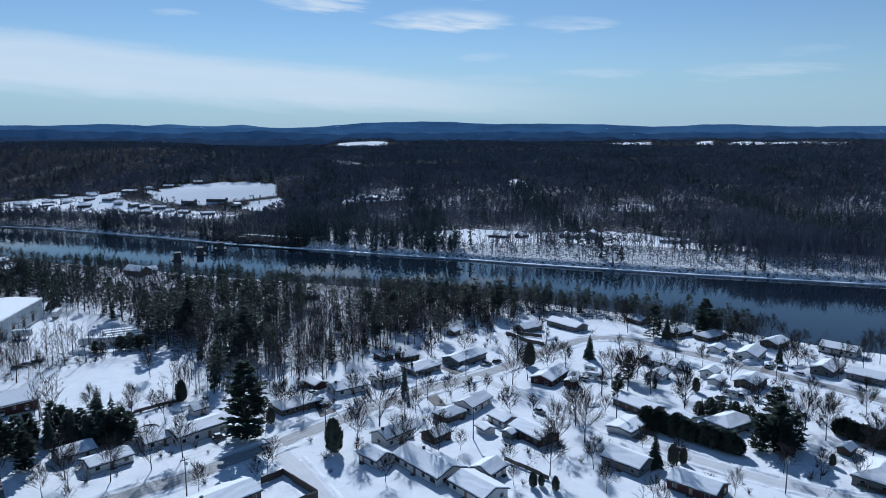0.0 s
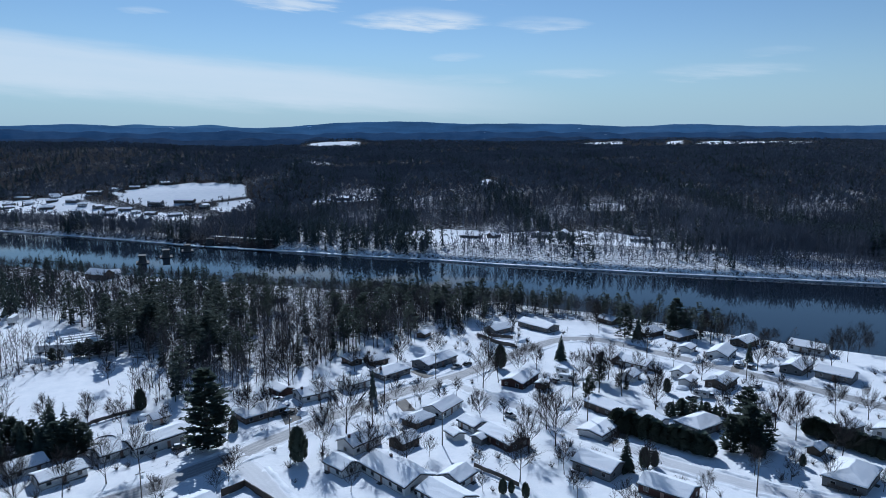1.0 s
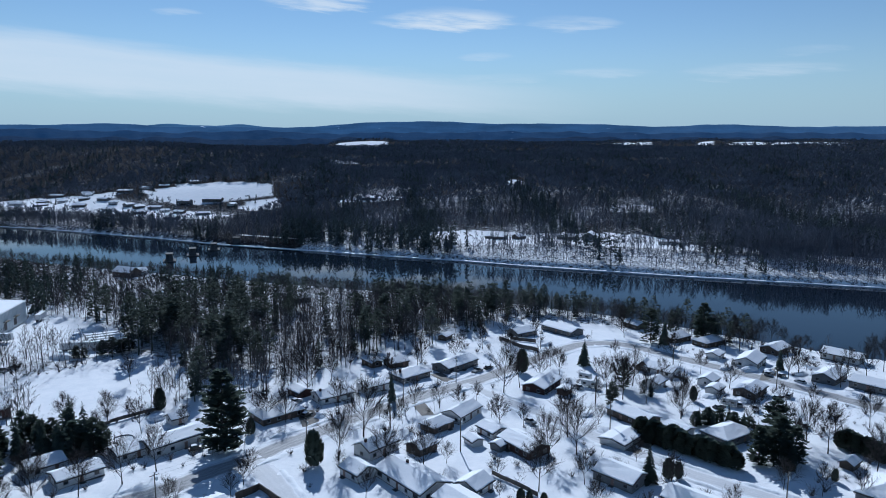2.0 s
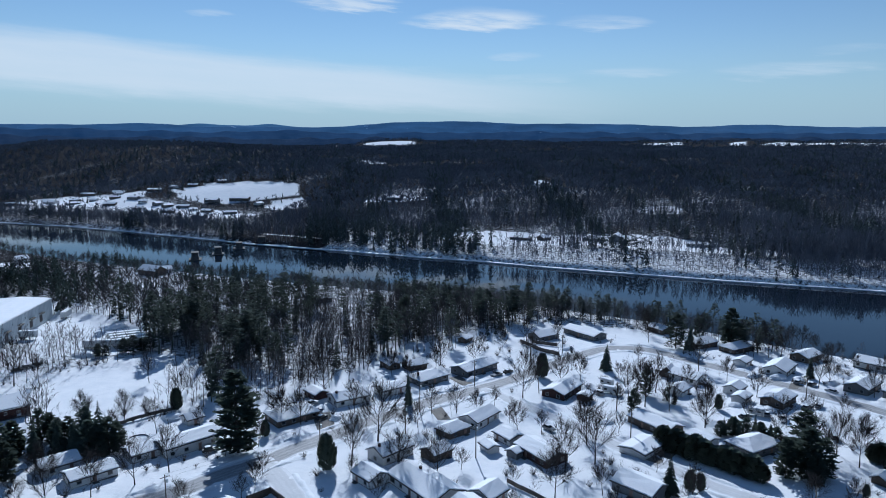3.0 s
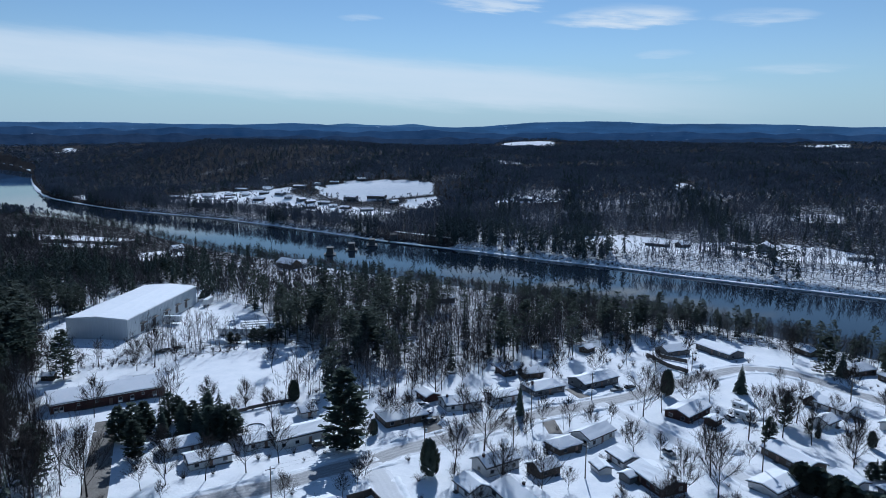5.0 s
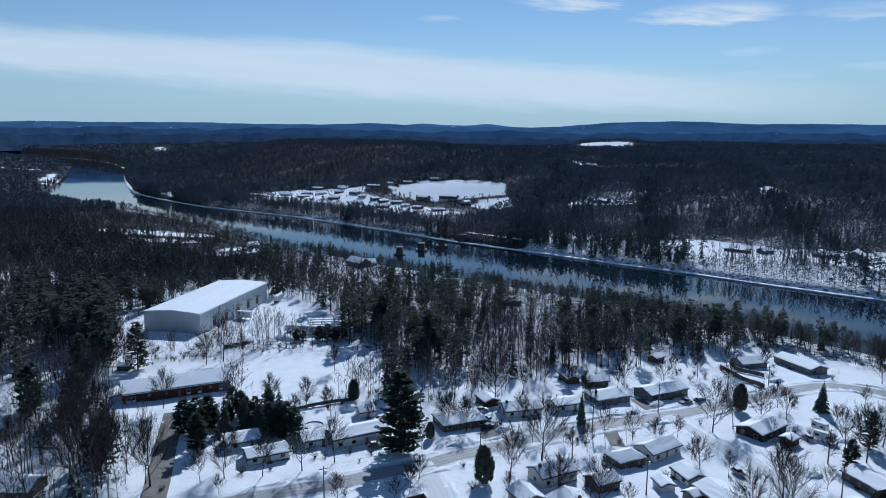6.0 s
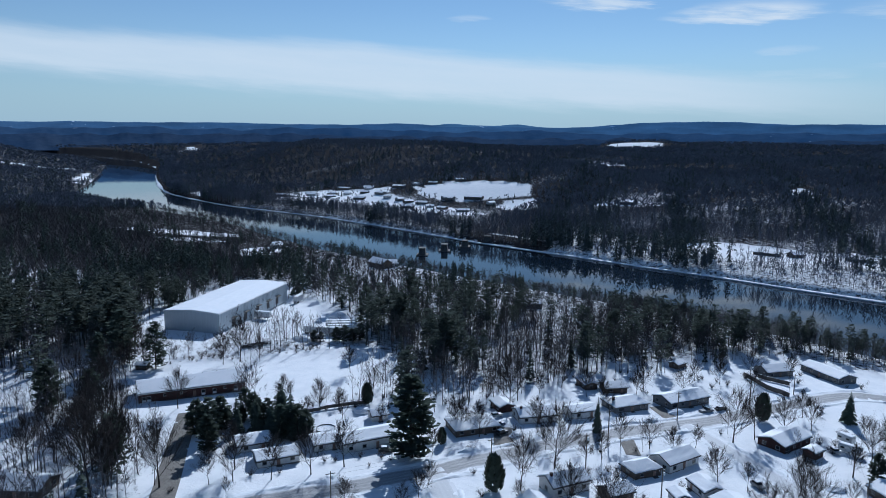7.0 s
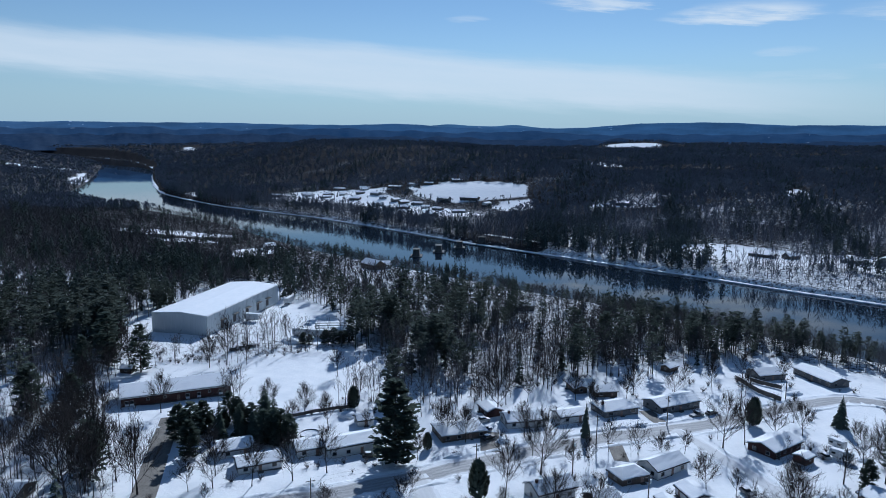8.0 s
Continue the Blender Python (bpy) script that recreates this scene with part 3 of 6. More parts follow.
def far_bare(seed, h=13.0, n=11, wide=0.10, twigs=2, stem=True, flare=1.0):
    """A small leafless tree for the woods far off: a stem and steep, slender limbs with twigs."""
    r = np.random.RandomState(seed)
    V, T = [], []

    def sliver(p, e, w):
        d = e - p
        flat = math.hypot(d[0], d[1]) + 1e-6
        s = np.array([-d[0] / flat * d[2], -d[1] / flat * d[2], flat]) / np.linalg.norm(d) * w
        b = len(V)
        V.extend([p + s * 0.35, p - s * 0.35, e - s, e + s] if not twigs else [p + s, p - s, e])
        T.append((b, b + 1, b + 2))
        if not twigs:
            T.append((b, b + 2, b + 3))

    if stem:
        tube(V, T, (0, 0, -0.5), (r.normal(0, 0.2), r.normal(0, 0.2), h * 0.85), h * 0.011, 0, 3)
    for k in range(n):
        f = r.uniform(0.25, 0.78)
        az, ln = k * 2.4 + r.uniform(-0.5, 0.5), h * r.uniform(0.2, 0.34) * (1.25 - 0.5 * f)
        out = r.uniform(0.3, 0.75) * flare
        d = np.array([np.cos(az) * out, np.sin(az) * out, 0.85])
        p = np.array([0, 0, h * f])
        sliver(p, p + d * ln, wide)
        for t in range(twigs):
            q = p + d * ln * r.uniform(0.3, 0.8)
            sliver(q, q + (d + r.normal(0, 0.42, 3) * np.array([1, 1, 0.5])) * ln * r.uniform(0.4, 0.7), wide * 0.75)
    return np.array(V), np.array(T)


def far_spruce(seed, h=14.0, width=0.16, tiers=7, n=6, start=0.08, full=0.8):
    """A ragged evergreen for the woods far off: tiers of steep drooping boughs, each one a leaf of its own."""
    r = np.random.RandomState(seed)
    V, T = [], []
    tube(V, T, (0, 0, -0.5), (0, 0, h * 0.5), h * 0.012, 0, 3)
    for t in range(tiers):
        f = start + (1 - start) * t / tiers
        rad = h * width * (1 - f) ** full
        for k in range(n):
            az = 6.283 * (k + 0.5 * (t % 2)) / n + r.uniform(-0.35, 0.35)
            w = rad * r.uniform(0.6, 1.3) + 0.15
            top = h * min(f + 1.5 * (1 - start) / tiers, 1.0) + r.uniform(-0.3, 0.1)
            low = h * f + r.uniform(-0.5, 0.5)
            sp = 3.6 / n
            b = len(V)
            V += [np.array([0, 0, top]), np.array([np.cos(az - sp / 2) * w, np.sin(az - sp / 2) * w, low + r.uniform(-0.2, 0.4)]), np.array([np.cos(az + sp / 2) * w, np.sin(az + sp / 2) * w, low])]
            T += [(b, b + 1, b + 2)]
    return np.array(V), np.array(T)


def far_pine(seed, h=16.0, width=0.2, clumps=9, start=0.3):
    """A tall pine for the woods far off: a bare lower stem and uneven clumps of needles."""
    r = np.random.RandomState(seed)
    V, T = [], []
    tube(V, T, (0, 0, -0.5), (0, 0, h * 0.92), h * 0.012, 0, 3)
    for c in range(clumps):
        f = start + (1 - start) * (c + 0.5) / clumps
        shape = min(1.0, (1.04 - f) * 2.4)
        az = c * 2.4 + r.uniform(-0.5, 0.5)
        rad = h * width * shape * r.uniform(0.6, 1.1)
        m = np.array([np.cos(az) * rad * 0.55, np.sin(az) * rad * 0.55, h * f])
        for k in range(7):
            a = k * 0.9 + r.uniform(-0.4, 0.4)
            u = r.uniform(0.5, 1.0) * (rad * 0.7 + 0.5)
            e = m + np.array([np.cos(a) * u, np.sin(a) * u, r.uniform(-0.9, 0.5)])
            s = np.array([-np.sin(a), np.cos(a), r.uniform(0.4, 1.2)]) * u * 0.45
            b = len(V)
            V += [m + np.array([0, 0, r.uniform(0.4, 1.1)]), e - s * 0.6, e + s * 0.5]
            T += [(b, b + 1, b + 2)]
    return np.array(V), np.array(T)


def scatter(name, shapes, xs, ys, sizes, mats, label, category, rs, tilt=0.03):
    """Many trees of a few patterns joined into one mesh, each turned, leaned and sized on its own."""
    zs = land(xs, ys)
    pick, turn = rs.randint(0, len(shapes), len(xs)), rs.uniform(0, 6.283, len(xs))
    lx, ly = rs.normal(0, tilt, len(xs)), rs.normal(0, tilt, len(xs))
    VV, TT, base = [], [], 0
    for k, (v, t) in enumerate(shapes):
        w = np.where(pick == k)[0]
        if not len(w):
            continue
        c, s = np.cos(turn[w])[:, None], np.sin(turn[w])[:, None]
        sz = sizes[w][:, None]
        x, y, z = v[None, :, 0] * sz, v[None, :, 1] * sz, v[None, :, 2] * sz
        X = x * c - y * s + z * lx[w][:, None] + xs[w][:, None]
        Y = x * s + y * c + z * ly[w][:, None] + ys[w][:, None]
        Z = z + zs[w][:, None]
        VV.append(np.stack([X, Y, Z], -1).reshape(-1, 3))
        TT.append((t[None] + (base + np.arange(len(w)) * len(v))[:, None, None]).reshape(-1, 3))
        base += len(w) * len(v)
    me = np_mesh(name, np.concatenate(VV), np.concatenate(TT), mats)
    return tagged(new(name, me), label, category, kind="stuff")


def inside(poly, x, y):
    r = np.zeros(np.shape(x), bool)
    for (ax, ay), (bx, by) in zip(poly, poly[1:] + poly[:1]):
        hit = ((ay > y) != (by > y)) & (x < (bx - ax) * (y - ay) / (by - ay + 1e-12) + ax)
        r ^= hit
    return r


TOWN = [(-129, 217), (-90, 256), (-62, 256), (-50, 266), (-38, 295), (-28, 320), (-4, 330), (14, 352), (40, 366), (70, 362), (106, 345),
        (150, 338), (200, 310), (300, 240), (300, -200), (-160, -200), (-112, 150), (-133, 182), (-150, 204)]
FIELD = [(-158, 252), (-157, 278), (-126, 303), (-105, 288), (-96, 267), (-101, 248), (-108, 228), (-132, 225)]
YARD = [(-217, 367), (-203, 377), (-166, 353), (-137, 322), (-143, 303), (-162, 303), (-179, 300), (-189, 279), (-208, 264), (-247, 280), (-252, 300), (-268, 380), (-262, 408), (-232, 408)]
SCHOOL = [(-168, 199), (-197, 234), (-164, 263), (-136, 233), (-139, 198), (-154, 192)]
LANE = [(-108, 156), (-132, 184), (-140, 203), (-134, 203), (-122, 180), (-103, 158)]
# openings among the far trees: centre, half sizes, turn
FAR_OPEN = [(-318, 972, 88, 50, -8), (-545, 985, 95, 48, -12), (-470, 925, 75, 30, -14), (-570, 912, 50, 22, -12), (-400, 890, 60, 26, -14), (-315, 845, 60, 26, -14), (-790, 965, 34, 20, -30), (-217, 487, 16, 13, 0), (-345, 520, 18, 26, 0), (40, 662, 62, 40, -20), (150, 640, 66, 36, -20), (215, 598, 55, 18, -20), (105, 975, 14, 40, 0), (-220, 1490, 40, 60, 0),
            (-90, 900, 42, 12, 0), (-228, 900, 25, 30, 0), (-1345, 1205, 230, 13, 135), (-500, 585, 75, 14, 0), (-450, 548, 40, 9, 0), (-1780, 1390, 130, 22, 40), (-900, 970, 40, 16, -30), (335, 640, 14, 45, 25),
            (212, 780, 25, 18, 0), (320, 540, 40, 10, -20)]


def open_ground(x, y):
    o = inside(FIELD, x, y) | inside(YARD, x, y) | inside(SCHOOL, x, y) | inside(LANE, x, y)
    for cx, cy, a, b, t in FAR_OPEN:
        c, s = np.cos(np.radians(t)), np.sin(np.radians(t))
        u, v = (x - cx) * c + (y - cy) * s, -(x - cx) * s + (y - cy) * c
        o |= (u / a) ** 2 + (v / b) ** 2 < 1 + 0.35 * wave(x, y, 30, 9)
    r, b = np.hypot(x, y), np.degrees(np.arctan2(x, y))
    for fb, fr, hw, hd, up in FAR_FIELDS:
        o |= (np.abs((b - fb) * np.pi / 180 * fr) < hw * (0.75 + 0.45 * wave(x, y, 160, 19))) & (r < fr + 10 + 40 * wave(x, y, 90, 18)) & (r > fr - hd * 1.15)
    return o


def sow(rs, x0, x1, y0, y1, n):
    return rs.uniform(x0, x1, n), rs.uniform(y0, y1, n)


ground_sheet()


def plant_woods():
    rs = np.random.RandomState(7)
    # woods on the town's side of the river
    x, y = sow(rs, -860, 300, 90, 790, 92000)
    near, keep = -side_of(NEAR_SHORE, x, y), np.ones(len(x), bool)
    shore = (near < np.where(x > 55, 42, 26)) & (x > 0) & (x < 150)
    east = smooth(112, 140, x)
    fringe = inside(TOWN, x, y) & ~inside(TOWN, x, y + 17) & (x > -100) & (x < 30) & (rs.uniform(0, 1, len(x)) < 0.5)
    for hx, hy in ((-48, 252), (-35, 248), (-25.5, 288), (-15.5, 288), (-22, 258), (5, 330), (-9, 271), (9, 285), (-51, 231)):
        fringe &= np.hypot(x - hx, y - hy) > 9.5
    keep &= (near > 2) & (~inside(TOWN, x, y) | shore | fringe) & ~open_ground(x, y)
    keep &= rs.uniform(0, 1, len(x)) < np.where(x < -300, 0.44, np.where(x < -130, 0.52, 0.58)) * np.where(y < 240, 0.95, 0.78) * np.where(x > -130, np.where(x > -40, 2.2, 1.15), 1.0) * (1 - 0.9 * east)
    # open stand over bare snow beside the lane
    thin = (x > -240) & (x < -120) & (y < 206)
    keep &= ~thin | (rs.uniform(0, 1, len(x)) < 0.42)
    keep |= shore & (near > 2) & (rs.uniform(0, 1, len(x)) < 0.8)
    strip_ = (x > -222) & (x < -140) & (y > 215) & (y < 275)
    keep &= ~strip_ | (rs.uniform(0, 1, len(x)) < 0.45)
    x, y, near, strip_, thin = x[keep], y[keep], near[keep], strip_[keep], thin[keep]
    # how rare evergreens are, stretch by stretch
    rare = np.full(len(x), 0.56)
    rare[x > -60] = 0.78
    rare[(x < -190) & (y > 240)] = 0.6
    rare[(x < -225) & (x > -370) & (y > 225) & (y < 440)] = -0.1
    rare[(x < -330) & (y > 470)] = 1.0
    rare[thin] = 1.6
    rare[(x > -208) & (x < -132) & (y < 312) & (y > 206)] = 9.0
    pines = ~strip_ & (wave(x, y, 70, 12) + rs.normal(0, 0.55, len(x)) > rare)
    close = np.hypot(x, y) < 430
    mid_bare = [(np.concatenate([a[0], b[0]]), np.concatenate([a[1], b[1] + len(a[0])])) for a, b in
                (bare_tree(s, 16.5, 10, 4, 3, 0.27, 0.34, 0.0115, 0.056, 1) for s in (101, 102, 103, 104, 105, 106))]
    mid_pine = [(np.concatenate([a[0], b[0]]), np.concatenate([a[1], b[1] + len(a[0])])) for a, b in
                [pine(s, 20.0, 0.19, 14, 0.28, 6, 1.2, True) for s in (111, 112, 113)] + [spruce(s, 15.0, w, 15, 7, 0.08, True) for s, w in ((114, 0.17), (115, 0.14))]]
    fb = [far_bare(s, 14.0, 9, 0.17, 2, True, 0.9) for s in (121, 122, 123, 124)]
    fc = [far_spruce(131, 14.0, 0.16, 8, 6), far_spruce(132, 15.0, 0.2, 8, 6), far_pine(133, 17.0, 0.2), far_pine(134, 18.0, 0.17, 10)]
    for name, shapes, sel, mat, label in (
            ("bare_woods", mid_bare, ~pines & close, WOOD_TWIG, "leafless grey-brown woods standing in snow by the river"),
            ("pine_woods", mid_pine, pines & close, WOOD_NEEDLE, "dark green pines mixed into the riverside woods"),
            ("bare_woods", fb, ~pines & ~close, WOOD_TWIG, "leafless woods along the river bend"),
            ("pine_woods", fc, pines & ~close, WOOD_NEEDLE, "dark pine woods beyond the warehouse")):
        scatter(name, shapes, x[sel], y[sel], rs.uniform(0.65, 1.2, sel.sum()) * np.where(strip_[sel], 0.7, 1.0) * np.where(near[sel] < 60, 0.64, np.where(near[sel] < 110, 0.82, 1.0)) * np.where((near[sel] < 130) & (x[sel] < -600), 0.75, 1.0), [mat], label, "woods", rs)
    # low growth under the near woods
    u, v = sow(rs, -420, 260, 110, 620, 46000)
    nr = -side_of(NEAR_SHORE, u, v)
    k = (nr > 1) & (~inside(TOWN, u, v) | ((nr < 20) & (u > 0))) & (rs.uniform(0, 1, len(u)) > 0.8 * smooth(100, 125, u)) & ~open_ground(u, v) & (np.hypot(u, v) < 600)
    k &= ~((u > -240) & (u < -120) & (v < 206)) | (rs.uniform(0, 1, len(u)) < 0.25)
    scatter("undergrowth", [far_bare(s, 5.5, 4, 0.05, 1, False) for s in (151, 152, 153)], u[k], v[k], rs.uniform(0.4, 1.3, k.sum()), [WOOD_TWIG], "leafless undergrowth and saplings in snowy woods", "undergrowth", rs)
    # woods over the river, thinner with distance
    X, Y = [], []
    for r0, r1, n in ((480, 850, 32000), (850, 1250, 25000), (1250, 2000, 24000), (2000, 3000, 16000), (3000, 4350, 14000)):
        a, r = np.radians(rs.uniform(-64, 50, n)), np.sqrt(rs.uniform(r0 * r0, r1 * r1, n))
        X.append(r * np.sin(a)), Y.append(r * np.cos(a))
    # a thick belt along the western far bank
    bx, by = sow(rs, -950, -120, 620, 1080, 30000)
    bf = side_of(FAR_SHORE, bx, by)
    bx, by = bx[(bf > 3) & (bf < 26)], by[(bf > 3) & (bf < 26)]
    X.append(bx), Y.append(by)
    # tall woods behind the far bank's road
    bx, by = sow(rs, 215, 460, 400, 700, 11000)
    bf = side_of(FAR_SHORE, bx, by)
    bx, by = bx[(bf > 44) & (bf < 105)], by[(bf > 44) & (bf < 105)]
    X.append(bx), Y.append(by)
    x, y = np.concatenate(X), np.concatenate(Y)
    far, near = side_of(FAR_SHORE, x, y), -side_of(NEAR_SHORE, x, y)
    ok = ((far > 1.5) | ((near > 4) & (np.hypot(x, y) > 1000))) & (~open_ground(x, y) | (rs.uniform(0, 1, len(x)) < np.where((np.hypot(x, y) < 1200) & ~((x > -420) & (x < -215) & (y > 915)), np.where(x < -215, 0.2, 0.07), 0)))
    bank = (far > 0) & (far < 75)
    ok &= ~bank | (rs.uniform(0, 1, len(x)) < np.where((x > 15) & (x < 250) & (far < 55), np.where((x > 60) & (x < 235), 0.36, 0.5), 1.0))
    ok &= ~(bank & (x > -260) & (x < 30)) | (rs.uniform(0, 1, len(x)) < 0.5)
    hamlet = (x > -680) & (x < -215) & (far > 26) & (y < 1010)
    ok &= ~hamlet | (rs.uniform(0, 1, len(x)) < 0.5)
    x, y, far, hamlet = x[ok], y[ok], far[ok], hamlet[ok]
    dist = np.hypot(x, y)
    grove = (far > 0) & (far < 60) & (x > -150) & (x < 30)
    con = wave(x, y, 130, 14) + rs.normal(0, 0.5, len(x)) > np.where(grove, -0.15, np.where((far > 0) & (far < 60), 0.85, 0.62))
    size = rs.uniform(0.55, 1.05, len(x)) * np.where(dist > 1700, 1.1, 1.0) * np.where(hamlet, 0.62, 1.0) * np.where((far > 0) & (far < 60), np.where(x < 20, 1.25, 1.1), 1.0) * np.where((far > 48) & (far < 190) & (x > 238), 1.5, 1.0)
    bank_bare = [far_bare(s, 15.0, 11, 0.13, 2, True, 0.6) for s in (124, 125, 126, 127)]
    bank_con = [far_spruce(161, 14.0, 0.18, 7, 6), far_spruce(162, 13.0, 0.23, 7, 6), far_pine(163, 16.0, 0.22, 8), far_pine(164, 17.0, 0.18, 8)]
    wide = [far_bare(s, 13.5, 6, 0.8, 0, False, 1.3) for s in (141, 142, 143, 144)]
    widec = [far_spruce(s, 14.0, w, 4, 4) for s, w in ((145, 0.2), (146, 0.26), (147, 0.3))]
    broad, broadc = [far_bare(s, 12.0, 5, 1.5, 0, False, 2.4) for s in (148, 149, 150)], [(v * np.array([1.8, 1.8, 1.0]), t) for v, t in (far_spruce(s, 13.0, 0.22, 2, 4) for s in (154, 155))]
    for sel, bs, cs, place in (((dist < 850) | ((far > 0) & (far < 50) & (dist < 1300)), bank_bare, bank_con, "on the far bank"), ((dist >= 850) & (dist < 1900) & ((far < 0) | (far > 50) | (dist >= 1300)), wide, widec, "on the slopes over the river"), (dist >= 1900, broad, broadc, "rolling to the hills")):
        scatter("bare_woods", bs, x[sel & ~con], y[sel & ~con], size[sel & ~con], [FAR_TWIG], "leafless haze-tinted woods " + place, "woods", rs)
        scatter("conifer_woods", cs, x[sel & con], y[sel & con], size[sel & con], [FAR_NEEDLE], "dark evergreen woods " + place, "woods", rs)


plant_woods()


# ---- roads ----
def road_material(name="ploughed_road", lift=0.0):
    m, nt, b = material(name, 0.75, 0.0, 0.3)
    v = coords(nt, 0.35)
    at = nt.nodes.new("ShaderNodeAttribute")
    at.attribute_name = "across"
    n1, n2 = noise_tex(nt, v, 0.5, 4.0), noise_tex(nt, coords(nt, 2.0), 1.0, 5.0)
    ab = nt.nodes.new("ShaderNodeMath")
    ab.operation = "ABSOLUTE"
    nt.links.new(at.outputs["Fac"], ab.inputs[0])
    ad = nt.nodes.new("ShaderNodeMath")
    ad.operation = "MULTIPLY_ADD"
    nt.links.new(n1, ad.inputs[0])
    ad.inputs[1].default_value = 0.5
    nt.links.new(ab.outputs[0], ad.inputs[2])
    tracks = ramp(nt, ad.outputs[0], [(0.25, (0.26, 0.25, 0.24)), (0.42, (0.09, 0.085, 0.08)), (0.60, (0.20, 0.19, 0.18)), (0.80, (0.09, 0.085, 0.08)), (0.98, (0.36, 0.36, 0.36)), (1.0, (0.66, 0.67, 0.69))])
    c = mixed(nt, ramp(nt, n2, [(0.52, (0, 0, 0)), (0.75, (1, 1, 1))]), tracks, (0.55, 0.55, 0.55))
    if lift:
        c = mixed(nt, lift, c, (0.72, 0.73, 0.75))
    nt.links.new(c, b.inputs["Base Color"])
    bump(nt, b, n2, 0.5, 0.05)
    return m


PLOUGHED, PACKED = road_material("ploughed_road", 0.28), road_material("packed_snow_street", 0.72)


def along(points, step):
    """Points at even steps on a rounded line, with the way across at each."""
    p = np.array(points, float)
    for _ in range(2):
        q = [p[0]]
        for a, b in zip(p[:-1], p[1:]):
            q += [a * 0.75 + b * 0.25, a * 0.25 + b * 0.75]
        p = np.array(q + [p[-1]])
    d = np.concatenate([[0], np.cumsum(np.hypot(*np.diff(p, axis=0).T))])
    s = np.linspace(0, d[-1], max(int(d[-1] / step), 2))
    x, y = np.interp(s, d, p[:, 0]), np.interp(s, d, p[:, 1])
    tx, ty = np.gradient(x), np.gradient(y)
    n = np.hypot(tx, ty) + 1e-9
    return x, y, ty / n, -tx / n


def strip(points, width, lift, mat, name, label, category, kind, prof=None, step=1.5):
    x, y, nx, ny = along(points, step)
    k = np.linspace(-1, 1, 9)
    X, Y = x[:, None] + nx[:, None] * k * width / 2, y[:, None] + ny[:, None] * k * width / 2
    Z = land(X, Y).mean(1, keepdims=True) * 0.5 + land(X, Y) * 0.5 + lift + 0.06 * (1 - k * k)
    v = np.stack([X, Y, Z], -1).reshape(-1, 3)
    i, j = np.meshgrid(np.arange(len(x) - 1), np.arange(8), indexing="ij")
    q = np.stack([i * 9 + j, (i + 1) * 9 + j, (i + 1) * 9 + j + 1, i * 9 + j + 1], -1).reshape(-1, 4)
    me = np_mesh(name, v, q, [mat])
    a = me.attributes.new("across", "FLOAT", "POINT")
    a.data.foreach_set("value", np.tile(k, len(x)).astype(np.float32))
    me.polygons.foreach_set("use_smooth", np.ones(len(q), bool))
    return tagged(new(name, me), label, category, kind=kind)


def snowbank(points, off, seed, high=0.75):
    """A lumpy bank of ploughed snow beside a road."""
    x, y, nx, ny = along(points, 0.7)
    r = np.random.RandomState(seed)
    lump = np.convolve(r.uniform(0.2, 1.5, len(x) + 4), np.ones(5) / 5, "valid") * high * (0.55 + 0.45 * np.clip(wave(x, y, 25, seed), -1, 1))
    k = np.array([-1.1, -0.55, -0.1, 0.4, 1.1])
    hgt = np.array([-0.15, 0.7, 1.0, 0.75, -0.15])
    jx = r.normal(0, 0.1, (len(x), 5))
    X, Y = x[:, None] + nx[:, None] * (off + k + jx), y[:, None] + ny[:, None] * (off + k + jx)
    Z = land(X, Y) + hgt * lump[:, None] + r.normal(0, 0.06, (len(x), 5))
    v = np.stack([X, Y, Z], -1).reshape(-1, 3)
    i, j = np.meshgrid(np.arange(len(x) - 1), np.arange(4), indexing="ij")
    q = np.stack([i * 5 + j, (i + 1) * 5 + j, (i + 1) * 5 + j + 1, i * 5 + j + 1], -1).reshape(-1, 4)
    me = np_mesh("snowbank", v, q, [SNOW])
    tagged(new("snowbank", me), "lumpy ploughed snow banked along the street", "snowbank", kind="stuff")


MAIN = [(-118, 128), (-95, 155), (-70, 178), (-53, 196), (-41, 211), (-21, 234), (-6, 249), (15, 266), (42, 295), (60, 315), (76, 324), (88, 320), (113, 290), (136, 262), (150, 245), (166, 222), (200, 170)]
SIDE = [(6, 268), (22, 252), (42, 227), (62, 200), (80, 181), (97, 168), (120, 160), (170, 150)]
CROSS = [(-53, 199), (-44, 188), (-36, 175), (-22, 150), (-10, 128)]
BANKROAD = [(-200, 700), (-94, 655), (-42, 634), (31, 606), (98, 579), (178, 548), (307, 504), (600, 402)]
strip(MAIN, 9.0, 0.05, PLOUGHED, "road", "ploughed street with dark wheel tracks in packed snow", "road", "structure")
strip(SIDE, 6.0, 0.04, PACKED, "road", "side street of packed snow between yards", "road", "structure")
strip(CROSS, 8.0, 0.045, PACKED, "road", "snow-covered side street off the main street", "road", "structure")
strip(BANKROAD, 6.0, 0.05, PACKED, "road", "snowy road running along the far bank", "road", "structure", step=6)
strip([(-143, 204), (-133, 190), (-125, 179), (-111, 160), (-103, 148)], 6.5, 0.05, DRIVE, "driveway", "bare dark lane up to the brick building", "driveway", "structure")
strip([(1, 277), (8, 266)], 5.0, 0.075, DRIVE, "driveway", "cleared dark driveway beside the grey bungalow", "driveway", "structure")
strip([(137, 282), (129, 268)], 5.0, 0.075, DRIVE, "driveway", "cleared driveway by the riverside houses", "driveway", "structure")
strip([(66, 212), (59, 203)], 7.0, 0.075, DRIVE, "driveway", "brown gravel driveway melting out of the snow", "driveway", "structure")
